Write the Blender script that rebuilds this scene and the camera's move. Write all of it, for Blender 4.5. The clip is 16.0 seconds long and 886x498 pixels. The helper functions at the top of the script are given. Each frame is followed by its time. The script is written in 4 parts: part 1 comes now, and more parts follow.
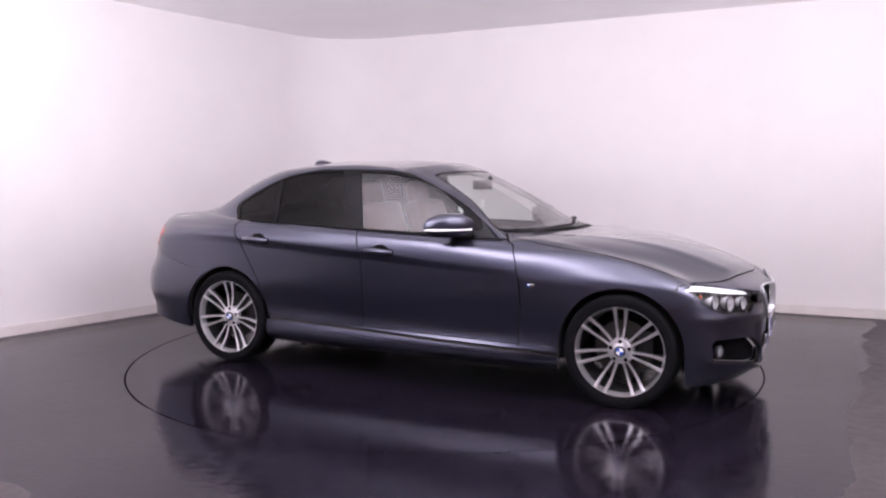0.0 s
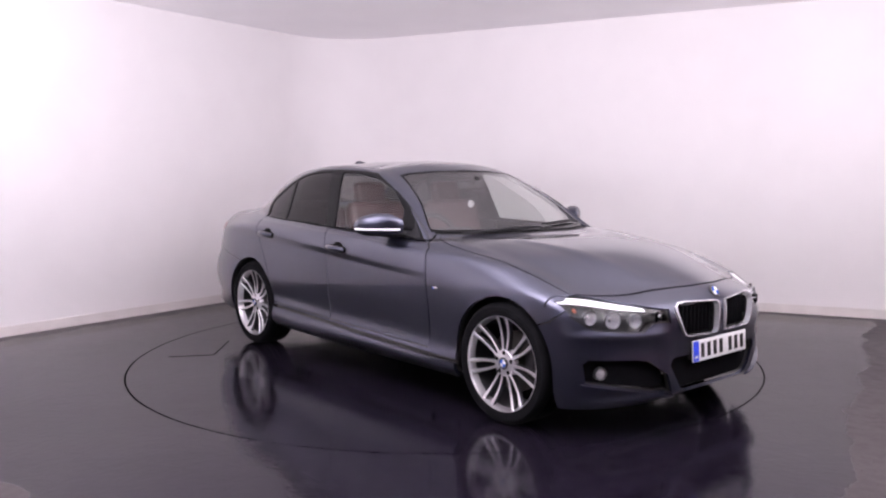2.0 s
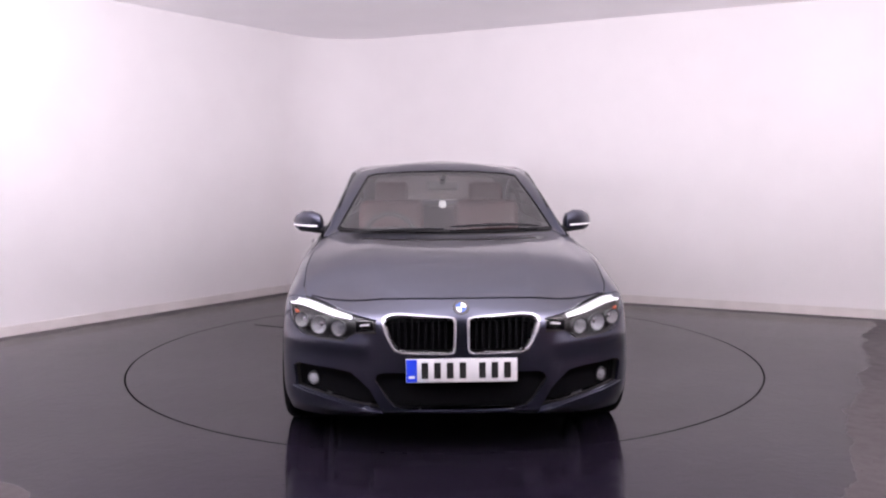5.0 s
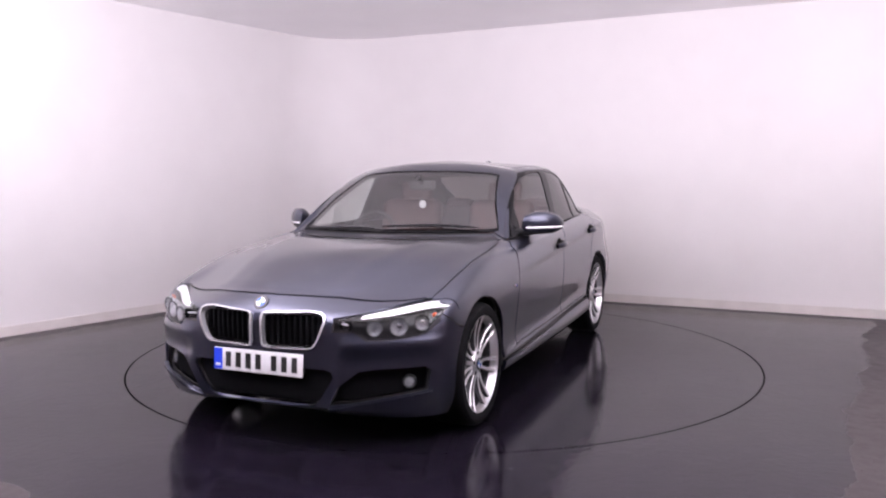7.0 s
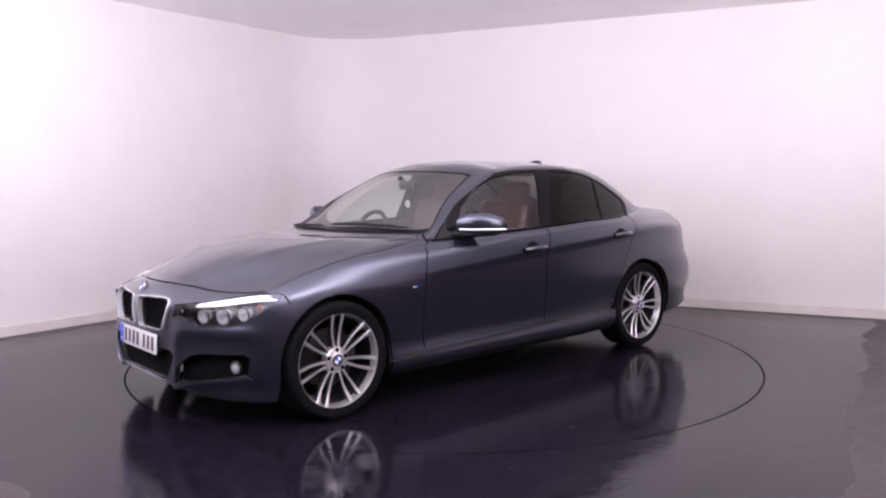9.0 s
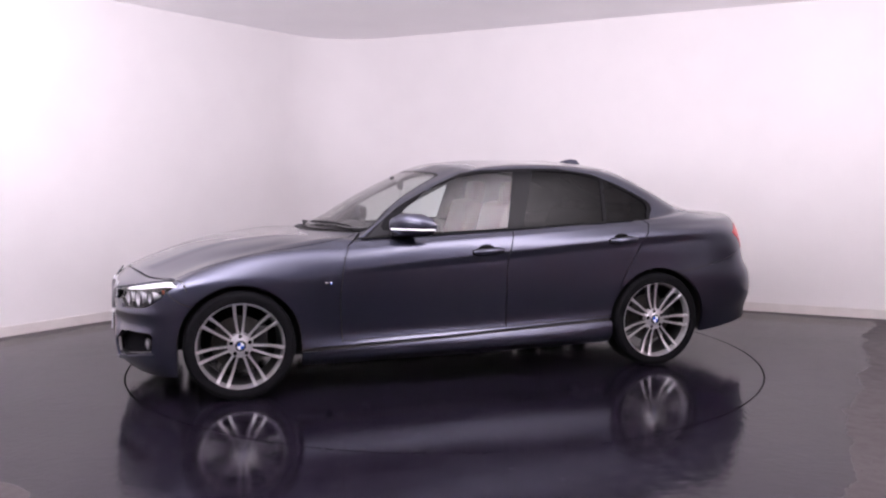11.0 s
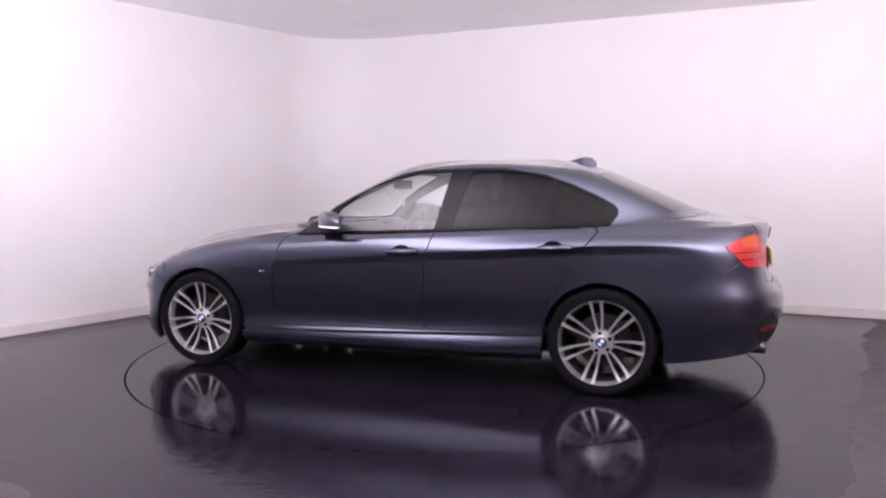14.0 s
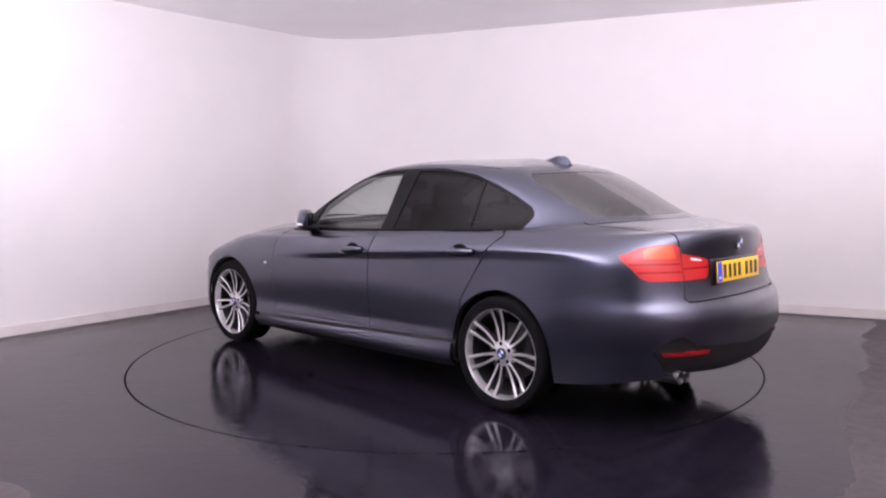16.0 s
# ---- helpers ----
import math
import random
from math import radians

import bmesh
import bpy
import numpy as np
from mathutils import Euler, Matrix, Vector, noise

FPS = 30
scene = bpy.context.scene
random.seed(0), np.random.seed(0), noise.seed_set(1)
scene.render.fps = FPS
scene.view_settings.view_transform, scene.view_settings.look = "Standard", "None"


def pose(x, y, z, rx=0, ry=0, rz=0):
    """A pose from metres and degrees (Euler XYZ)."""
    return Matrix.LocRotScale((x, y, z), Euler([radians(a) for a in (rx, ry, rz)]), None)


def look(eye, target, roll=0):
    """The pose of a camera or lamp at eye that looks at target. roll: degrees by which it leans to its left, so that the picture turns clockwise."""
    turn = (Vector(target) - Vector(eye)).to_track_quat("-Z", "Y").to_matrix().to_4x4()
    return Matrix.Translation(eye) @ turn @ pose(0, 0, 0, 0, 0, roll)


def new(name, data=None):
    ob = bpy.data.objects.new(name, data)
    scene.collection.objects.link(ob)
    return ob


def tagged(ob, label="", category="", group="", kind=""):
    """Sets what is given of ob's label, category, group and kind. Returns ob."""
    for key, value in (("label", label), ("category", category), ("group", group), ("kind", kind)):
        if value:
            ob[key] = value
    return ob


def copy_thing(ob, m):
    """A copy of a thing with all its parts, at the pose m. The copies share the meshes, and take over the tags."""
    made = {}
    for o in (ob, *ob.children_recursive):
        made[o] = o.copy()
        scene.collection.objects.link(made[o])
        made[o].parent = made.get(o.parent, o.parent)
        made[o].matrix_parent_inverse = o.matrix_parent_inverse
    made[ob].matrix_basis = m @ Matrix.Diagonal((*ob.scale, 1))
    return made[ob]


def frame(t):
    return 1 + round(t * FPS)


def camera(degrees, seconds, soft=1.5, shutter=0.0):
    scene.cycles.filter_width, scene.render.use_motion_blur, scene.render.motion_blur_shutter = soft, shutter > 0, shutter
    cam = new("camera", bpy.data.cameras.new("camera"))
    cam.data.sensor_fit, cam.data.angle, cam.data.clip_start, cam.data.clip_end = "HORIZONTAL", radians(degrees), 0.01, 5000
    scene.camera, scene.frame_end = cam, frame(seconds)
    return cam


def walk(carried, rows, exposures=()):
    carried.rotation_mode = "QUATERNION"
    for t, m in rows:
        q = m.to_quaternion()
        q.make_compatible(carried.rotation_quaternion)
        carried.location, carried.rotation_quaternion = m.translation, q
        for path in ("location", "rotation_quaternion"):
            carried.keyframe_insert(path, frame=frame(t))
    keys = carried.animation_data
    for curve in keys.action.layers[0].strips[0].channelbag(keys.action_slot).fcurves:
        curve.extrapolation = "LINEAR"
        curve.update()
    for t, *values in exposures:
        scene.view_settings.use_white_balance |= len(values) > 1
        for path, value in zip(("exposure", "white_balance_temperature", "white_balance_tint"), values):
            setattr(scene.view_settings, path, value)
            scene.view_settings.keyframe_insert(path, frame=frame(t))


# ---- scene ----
cam = camera(57.88, 16.0, soft=2.2)
EYE = (0.0, -5.945, 1.322)
AIM = (-0.0039, 4.015, 0.423)
walk(cam, [(0.0, look(EYE, AIM, -0.184)), (16.0, look(EYE, AIM, -0.184))], exposures=[(0.0, 0.0), (16.0, 0.0)])

# heading of the car on the turntable, degrees by seconds
TURN = [(0.0, -25.3), (0.5, -31.15), (1.0, -37.2), (1.5, -43.3), (2.0, -49.45), (2.5, -55.65), (3.0, -61.9),
        (3.5, -68.2), (4.0, -74.6), (6.5, -106.6), (7.0, -113.0), (7.5, -119.4), (8.0, -125.8), (8.5, -132.1),
        (9.0, -138.4), (11.5, -168.4), (12.0, -174.4), (12.5, -180.4), (13.0, -186.4), (13.5, -192.5),
        (14.0, -198.6), (14.5, -204.9), (15.0, -211.2), (15.5, -217.6), (16.0, -224.2)]
CAR_OFFSET = Matrix.Translation((0.124, -0.019, 0.0))
TABLE = (0.005, 0.045)
from mathutils import interpolate
from mathutils.bvhtree import BVHTree

# ---- room plan ----
CORNER = Vector((-1.32, 3.93, 0.0))
LEFT_DIR = Vector((-0.585, -0.811, 0.0))
RIGHT_DIR = Vector((0.903, -0.43, 0.0))
ROOM_H = 2.94
LEFT_END = CORNER + LEFT_DIR * 11.5
RIGHT_END = CORNER + RIGHT_DIR * 9.5
BACK_END = LEFT_END + RIGHT_DIR * 9.5

# ---- light ----
world = bpy.data.worlds.new("world")
world.use_nodes = True
world.node_tree.nodes["Background"].inputs[0].default_value = (0.9, 0.88, 1.0, 1)
world.node_tree.nodes["Background"].inputs[1].default_value = 0.05
scene.world = world


def area_lamp(name, x, y, z, sx, sy, power, colour, turn=0.0):
    data = bpy.data.lights.new(name, "AREA")
    data.shape, data.size, data.size_y, data.energy, data.color = "RECTANGLE", sx, sy, power, colour
    ob = new(name, data)
    ob.matrix_world = pose(x, y, z, 0, 0, turn)
    return ob


def wash_lamp(name, eye, target, sx, sy, power, colour):
    """An unseen area lamp, added to wash the ceiling and the upper walls."""
    ob = area_lamp(name, 0, 0, 0, sx, sy, power, colour)
    ob.matrix_world = look(eye, target)
    return ob


# two added lamps out of view, aimed up so the room gets bounced light
wash_lamp("added_flood", (-2.3, -3.6, 1.66), (-2.2, -3.1, 3.6), 2.6, 2.4, 470, (0.985, 0.90, 1.03))
wash_lamp("added_flood", (2.5, -3.6, 1.66), (2.4, -3.1, 3.6), 2.6, 2.4, 395, (0.985, 0.90, 1.0))
# ---- materials ----
def material(name, colour, rough=0.5, metal=0.0, coat=0.0, vary=0.0, scale=20.0, bump=0.0, bump_scale=200.0, rough_vary=0.0):
    """A principled surface with grain and stains at two scales."""
    m = bpy.data.materials.new(name)
    m.use_nodes = True
    nt = m.node_tree
    b = nt.nodes["Principled BSDF"]
    b.inputs["Base Color"].default_value = (*colour, 1)
    b.inputs["Roughness"].default_value = rough
    b.inputs["Metallic"].default_value = metal
    b.inputs["Coat Weight"].default_value = coat
    b.inputs["Coat Roughness"].default_value = 0.03
    if vary or bump or rough_vary:
        tc = nt.nodes.new("ShaderNodeTexCoord")
    if vary or rough_vary:
        big, small = nt.nodes.new("ShaderNodeTexNoise"), nt.nodes.new("ShaderNodeTexNoise")
        big.inputs["Scale"].default_value, small.inputs["Scale"].default_value = scale * 0.15, scale
        big.inputs["Detail"].default_value = small.inputs["Detail"].default_value = 6
        add = nt.nodes.new("ShaderNodeMath")
        add.operation = "ADD"
        for n in (big, small):
            nt.links.new(tc.outputs["Object"], n.inputs["Vector"])
        nt.links.new(big.outputs["Fac"], add.inputs[0])
        nt.links.new(small.outputs["Fac"], add.inputs[1])
        for amount, key, base in ((vary, "Base Color", colour), (rough_vary, "Roughness", rough)):
            if not amount:
                continue
            ramp = nt.nodes.new("ShaderNodeMapRange")
            ramp.inputs["From Min"].default_value, ramp.inputs["From Max"].default_value = 0.6, 1.4
            if key == "Roughness":
                ramp.inputs["To Min"].default_value, ramp.inputs["To Max"].default_value = max(0.01, base - amount), base + amount
                nt.links.new(add.outputs[0], ramp.inputs["Value"])
                nt.links.new(ramp.outputs[0], b.inputs[key])
            else:
                mix = nt.nodes.new("ShaderNodeMix")
                mix.data_type = "RGBA"
                mix.inputs["A"].default_value = (*[c * (1 - amount) for c in base], 1)
                mix.inputs["B"].default_value = (*[min(1, c * (1 + amount)) for c in base], 1)
                nt.links.new(add.outputs[0], ramp.inputs["Value"])
                nt.links.new(ramp.outputs[0], mix.inputs["Factor"])
                nt.links.new(mix.outputs["Result"], b.inputs[key])
    if bump:
        n = nt.nodes.new("ShaderNodeTexNoise")
        n.inputs["Scale"].default_value, n.inputs["Detail"].default_value = bump_scale, 4
        bp = nt.nodes.new("ShaderNodeBump")
        bp.inputs["Strength"].default_value, bp.inputs["Distance"].default_value = bump, 0.01
        nt.links.new(tc.outputs["Object"], n.inputs["Vector"])
        nt.links.new(n.outputs["Fac"], bp.inputs["Height"])
        nt.links.new(bp.outputs["Normal"], b.inputs["Normal"])
    return m


def glass_material(name, tint, base_gloss=0.08):
    """Thin glass: tinted see-through, with a mirror gloss that grows at grazing angles."""
    m = bpy.data.materials.new(name)
    m.use_nodes = True
    nt = m.node_tree
    nt.nodes.remove(nt.nodes["Principled BSDF"])
    out = nt.nodes["Material Output"]
    clear, gloss = nt.nodes.new("ShaderNodeBsdfTransparent"), nt.nodes.new("ShaderNodeBsdfGlossy")
    clear.inputs["Color"].default_value = (*tint, 1)
    gloss.inputs["Roughness"].default_value = 0.01
    face, mix = nt.nodes.new("ShaderNodeLayerWeight"), nt.nodes.new("ShaderNodeMixShader")
    power, amount = nt.nodes.new("ShaderNodeMath"), nt.nodes.new("ShaderNodeMapRange")
    power.operation, power.inputs[1].default_value = "POWER", 4.5
    amount.inputs["To Min"].default_value, amount.inputs["To Max"].default_value = base_gloss, 1.0
    nt.links.new(face.outputs["Facing"], power.inputs[0])
    nt.links.new(power.outputs[0], amount.inputs["Value"])
    nt.links.new(amount.outputs[0], mix.inputs[0])
    nt.links.new(clear.outputs[0], mix.inputs[1])
    nt.links.new(gloss.outputs[0], mix.inputs[2])
    nt.links.new(mix.outputs[0], out.inputs["Surface"])
    return m


def floor_material(name, bare_edge):
    """Dark polished floor paint, dull and worn off where bare_edge says so."""
    m = material(name, (0.022, 0.021, 0.026), 0.1)
    nt = m.node_tree
    b = nt.nodes["Principled BSDF"]
    b.inputs["Specular IOR Level"].default_value = 0.18
    tc = nt.nodes.new("ShaderNodeTexCoord")

    def noise_node(scale, detail=6):
        n = nt.nodes.new("ShaderNodeTexNoise")
        n.inputs["Scale"].default_value, n.inputs["Detail"].default_value = scale, detail
        nt.links.new(tc.outputs["Object"], n.inputs["Vector"])
        return n.outputs["Fac"]

    def span(value, a, b_, c, d):
        r = nt.nodes.new("ShaderNodeMapRange")
        for key, v in zip(("From Min", "From Max", "To Min", "To Max"), (a, b_, c, d)):
            r.inputs[key].default_value = v
        nt.links.new(value, r.inputs["Value"])
        return r.outputs[0]

    def calc(op, a, b_):
        n = nt.nodes.new("ShaderNodeMath")
        n.operation = op
        for i, v in enumerate((a, b_)):
            if isinstance(v, (int, float)):
                n.inputs[i].default_value = v
            else:
                nt.links.new(v, n.inputs[i])
        return n.outputs[0]

    smear, fine, scuff = noise_node(0.9), noise_node(14), noise_node(55, 2)
    rough = calc("ADD", span(smear, 0.35, 0.7, 0.05, 0.13), span(fine, 0.4, 0.75, 0.0, 0.08))
    specks = span(scuff, 0.68, 0.74, 0.0, 1.0)
    rough = calc("ADD", rough, calc("MULTIPLY", specks, 0.25))
    mix = nt.nodes.new("ShaderNodeMix")
    mix.data_type = "RGBA"
    mix.inputs["A"].default_value, mix.inputs["B"].default_value = (0.002, 0.0015, 0.0035, 1), (0.012, 0.0095, 0.0155, 1)
    nt.links.new(span(fine, 0.3, 0.75, 0, 1), mix.inputs["Factor"])
    turn = nt.nodes.new("ShaderNodeMapping")
    turn.inputs["Rotation"].default_value = (0, 0, 0.5)
    turn.inputs["Scale"].default_value = (1.6, 22.0, 1.0)
    streaks = nt.nodes.new("ShaderNodeTexNoise")
    streaks.inputs["Scale"].default_value, streaks.inputs["Detail"].default_value = 1.3, 5
    nt.links.new(tc.outputs["Object"], turn.inputs["Vector"])
    nt.links.new(turn.outputs["Vector"], streaks.inputs["Vector"])
    scratch = calc("MULTIPLY", span(streaks.outputs["Fac"], 0.62, 0.70, 0.0, 1.0), span(noise_node(2.2, 4), 0.48, 0.62, 0.0, 1.0))
    marks = calc("MAXIMUM", calc("MULTIPLY", specks, span(noise_node(4.0, 3), 0.45, 0.6, 0.1, 0.8)), calc("MULTIPLY", scratch, 0.45))
    rough = calc("ADD", rough, calc("MULTIPLY", scratch, 0.14))
    dust = nt.nodes.new("ShaderNodeMix")
    dust.data_type = "RGBA"
    dust.inputs["B"].default_value = (0.026, 0.023, 0.025, 1)
    nt.links.new(marks, dust.inputs["Factor"])
    nt.links.new(mix.outputs["Result"], dust.inputs["A"])
    colour = dust.outputs["Result"]
    if bare_edge:
        xyz = nt.nodes.new("ShaderNodeSeparateXYZ")
        nt.links.new(tc.outputs["Object"], xyz.inputs[0])
        wob = calc("ADD", calc("MULTIPLY", calc("SUBTRACT", noise_node(2.5, 8), 0.5), 0.3), 0.0)
        bare = None
        for nx, ny, d in bare_edge:
            line = calc("ADD", calc("ADD", calc("MULTIPLY", xyz.outputs[0], nx), calc("MULTIPLY", xyz.outputs[1], ny)), -d)
            on = span(calc("ADD", line, wob), 0.0, 0.025, 0.0, 1.0)
            bare = on if bare is None else calc("MAXIMUM", bare, on)
        worn = nt.nodes.new("ShaderNodeMix")
        worn.data_type = "RGBA"
        worn.inputs["B"].default_value = (0.034, 0.028, 0.030, 1)
        nt.links.new(bare, worn.inputs["Factor"])
        nt.links.new(colour, worn.inputs["A"])
        colour = worn.outputs["Result"]
        rough = calc("ADD", rough, calc("MULTIPLY", bare, 0.3))
    nt.links.new(colour, b.inputs["Base Color"])
    nt.links.new(rough, b.inputs["Roughness"])
    bp = nt.nodes.new("ShaderNodeBump")
    bp.inputs["Strength"].default_value, bp.inputs["Distance"].default_value = 0.07, 0.02
    nt.links.new(calc("ADD", noise_node(3.0, 3), calc("MULTIPLY", noise_node(26.0, 6), 0.5)), bp.inputs["Height"])
    nt.links.new(bp.outputs["Normal"], b.inputs["Normal"])
    return m


PAINT = material("car_paint", (0.052, 0.056, 0.086), 0.28, 0.9, 1.0, 0.03, 6.0)
TRIM = material("gloss_black", (0.004, 0.004, 0.005), 0.22)
PLASTIC = material("black_plastic", (0.014, 0.014, 0.016), 0.5, 0, 0, 0.2, 60, 0.15, 600)
RUBBER = material("tyre_rubber", (0.004, 0.004, 0.005), 0.8, 0, 0, 0.25, 30, 0.1, 300)
CHROME = material("chrome", (0.82, 0.82, 0.85), 0.1, 1.0)
SATIN = material("satin_chrome", (0.62, 0.62, 0.65), 0.25, 0.6, 0.5)
LAMP_SILVER = material("lamp_silver", (0.66, 0.66, 0.68), 0.22, 0.55, 0.6)
VOID = material("deep_black", (0.003, 0.003, 0.004), 0.9)
ALLOY = material("bright_alloy", (0.66, 0.65, 0.67), 0.30, 0.85, 0.3, 0.06, 80)
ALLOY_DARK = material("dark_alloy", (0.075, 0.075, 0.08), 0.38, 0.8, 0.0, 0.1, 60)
STEEL = material("brake_steel", (0.07, 0.066, 0.062), 0.5, 0.9, 0, 0.3, 120)
GLASS = glass_material("window_glass", (0.82, 0.88, 0.86), 0.06)
SCREEN = glass_material("screen_glass", (0.90, 0.92, 0.89), 0.20)
GLASS_DARK = glass_material("privacy_glass", (0.035, 0.030, 0.034), 0.016)
GLASS_REAR = glass_material("rear_screen_glass", (0.22, 0.20, 0.20), 0.19)
LENS = glass_material("lamp_lens", (0.93, 0.94, 0.95), 0.035)
RED_LENS = material("red_lens", (0.42, 0.008, 0.008), 0.35, 0, 0.35, 0.1, 120)
DEEP_RED = material("deep_red_lens", (0.22, 0.005, 0.008), 0.15, 0, 0.7)
AMBER = material("amber_lens", (0.50, 0.075, 0.014), 0.3, 0, 0.4, 0.1, 120)
LAMP_WHITE = material("lamp_white", (0.85, 0.85, 0.88), 0.18, 0, 1.0)
GLOW_STRIP = material("glow_strip", (0.85, 0.85, 0.88), 0.18, 0, 1.0)
# slight emission added in place of the bright reflection on the strip
GLOW_STRIP.node_tree.nodes["Principled BSDF"].inputs["Emission Color"].default_value = (0.95, 0.95, 1.0, 1)
GLOW_STRIP.node_tree.nodes["Principled BSDF"].inputs["Emission Strength"].default_value = 0.3
LAMP_GREY = material("lamp_grey", (0.035, 0.035, 0.038), 0.3, 0.6, 0, 0.4, 45)
PLATE_WHITE = material("plate_white", (0.62, 0.62, 0.63), 0.35, 0, 0.3)
PLATE_YELLOW = material("plate_yellow", (0.80, 0.50, 0.02), 0.35, 0, 0.3)
BLUE = material("plate_blue", (0.012, 0.05, 0.62), 0.35, 0, 0.3)
INK = material("plate_black", (0.012, 0.012, 0.012), 0.4)
BADGE_BLUE = material("badge_blue", (0.03, 0.10, 0.45), 0.2, 0, 1.0)
BADGE_WHITE = material("badge_white", (0.8, 0.8, 0.82), 0.2, 0, 1.0)
LEATHER = material("red_leather", (0.05, 0.010, 0.009), 0.45, 0, 0, 0.2, 40)
CABIN = material("cabin_plastic", (0.022, 0.021, 0.022), 0.6, 0, 0, 0.2, 40)
LINER = material("headlining", (0.30, 0.28, 0.27), 0.9, 0, 0, 0.1, 60)
WALL = material("wall_paint", (0.76, 0.735, 0.735), 0.6, 0, 0, 0.03, 3.0, 0.12, 90)
CEILING = material("ceiling_paint", (0.95, 0.93, 0.94), 0.7, 0, 0, 0.03, 2.0, 0.1, 60)
SKIRTING = material("skirting_paint", (0.66, 0.62, 0.60), 0.45, 0, 0, 0.12, 6.0)
REAR_WALL = material("rear_wall_paint", (0.42, 0.40, 0.40), 0.6, 0, 0, 0.2, 2.0)
DADO = material("dark_red_partition", (0.11, 0.05, 0.05), 0.6, 0, 0, 0.2, 2.0)
for dull, level in ((RUBBER, 0.1), (PLASTIC, 0.18), (VOID, 0.1), (TRIM, 0.12)):
    dull.node_tree.nodes["Principled BSDF"].inputs["Specular IOR Level"].default_value = level
SEAM = material("seam_black", (0.003, 0.003, 0.003), 0.9)
SEAM.node_tree.nodes["Principled BSDF"].inputs["Specular IOR Level"].default_value = 0.1


# ---- small builders ----
def part(name, bm, mat_, parent=None, label=""):
    """Links a bmesh as one mesh object."""
    me = bpy.data.meshes.new(name)
    bm.to_mesh(me)
    bm.free()
    me.materials.append(mat_)
    ob = new(name, me)
    ob.parent = parent
    return tagged(ob, label)


def smooth(ob, angle=40):
    ob.data.shade_smooth()
    ob.data.set_sharp_from_angle(angle=radians(angle))
    return ob


def box_bm(size, at=(0, 0, 0), bevel=0.0, segments=2, turn=None, bm=None):
    bm = bm or bmesh.new()
    made = bmesh.ops.create_cube(bm, size=1.0)["verts"]
    for v in made:
        v.co = Vector((v.co.x * size[0], v.co.y * size[1], v.co.z * size[2]))
    if bevel:
        edges = list({e for v in made for e in v.link_edges})
        made = list({v for f in bmesh.ops.bevel(bm, geom=edges, offset=bevel, segments=segments, affect="EDGES", profile=0.5)["faces"] for v in f.verts} | {v for v in made if v.is_valid})
    m = Matrix.Translation(at) @ (turn.to_4x4() if turn else Matrix())
    for v in made:
        v.co = m @ v.co
    return bm


def lathe_bm(profile, segs=64, axis="y", bm=None, closed=False):
    """Turns (radius, along) pairs about an axis."""
    bm = bm or bmesh.new()
    rings = []
    for r, h in profile:
        ring = []
        for i in range(segs):
            a = 2 * math.pi * i / segs
            c, s = r * math.cos(a), r * math.sin(a)
            ring.append(bm.verts.new((c, h, s) if axis == "y" else ((c, s, h) if axis == "z" else (h, c, s))))
        rings.append(ring)
    pairs = list(zip(rings, rings[1:])) + ([(rings[-1], rings[0])] if closed else [])
    for a, b in pairs:
        for i in range(segs):
            bm.faces.new((a[i], b[i], b[(i + 1) % segs], a[(i + 1) % segs]))
    if not closed:
        for ring in (rings[0], rings[-1]):
            if ring[0].co.length > 0:
                bm.faces.new(ring)
    bmesh.ops.recalc_face_normals(bm, faces=bm.faces)
    return bm


def tube_bm(points, radius, segs=10, bm=None, flat=1.0):
    """A round bar along a polyline."""
    bm = bm or bmesh.new()
    pts = [Vector(p) for p in points]
    rings = []
    for i, p in enumerate(pts):
        d = (pts[min(i + 1, len(pts) - 1)] - pts[max(i - 1, 0)]).normalized()
        side = d.cross(Vector((0, 0, 1)))
        side = side.normalized() if side.length > 1e-3 else Vector((1, 0, 0))
        top = side.cross(d)
        r = radius[i] if isinstance(radius, (list, tuple)) else radius
        rings.append([bm.verts.new(p + side * (r * math.cos(2 * math.pi * k / segs)) + top * (r * flat * math.sin(2 * math.pi * k / segs))) for k in range(segs)])
    for a, b in zip(rings, rings[1:]):
        for k in range(segs):
            bm.faces.new((a[k], a[(k + 1) % segs], b[(k + 1) % segs], b[k]))
    bm.faces.new(rings[0]), bm.faces.new(rings[-1])
    bmesh.ops.recalc_face_normals(bm, faces=bm.faces)
    return bm


def blob_bm(stations, segs=20, power=2.6, axis="y"):
    """A rounded solid through super-elliptic stations: (along, centre a, centre b, half a, half b); axis y: a is x, b is z."""
    bm = bmesh.new()
    rings = []
    for h, ca, cb, ra, rb in stations:
        ring = []
        for k in range(segs):
            t = 2 * math.pi * k / segs
            c, s = math.cos(t), math.sin(t)
            a = ca + ra * math.copysign(abs(c) ** (2 / power), c)
            b = cb + rb * math.copysign(abs(s) ** (2 / power), s)
            ring.append(bm.verts.new((a, h, b) if axis == "y" else ((a, b, h) if axis == "z" else (h, a, b))))
        rings.append(ring)
    for a, b in zip(rings, rings[1:]):
        for k in range(segs):
            bm.faces.new((a[k], a[(k + 1) % segs], b[(k + 1) % segs], b[k]))
    bm.faces.new(rings[0]), bm.faces.new(rings[-1])
    bmesh.ops.recalc_face_normals(bm, faces=bm.faces)
    return bm


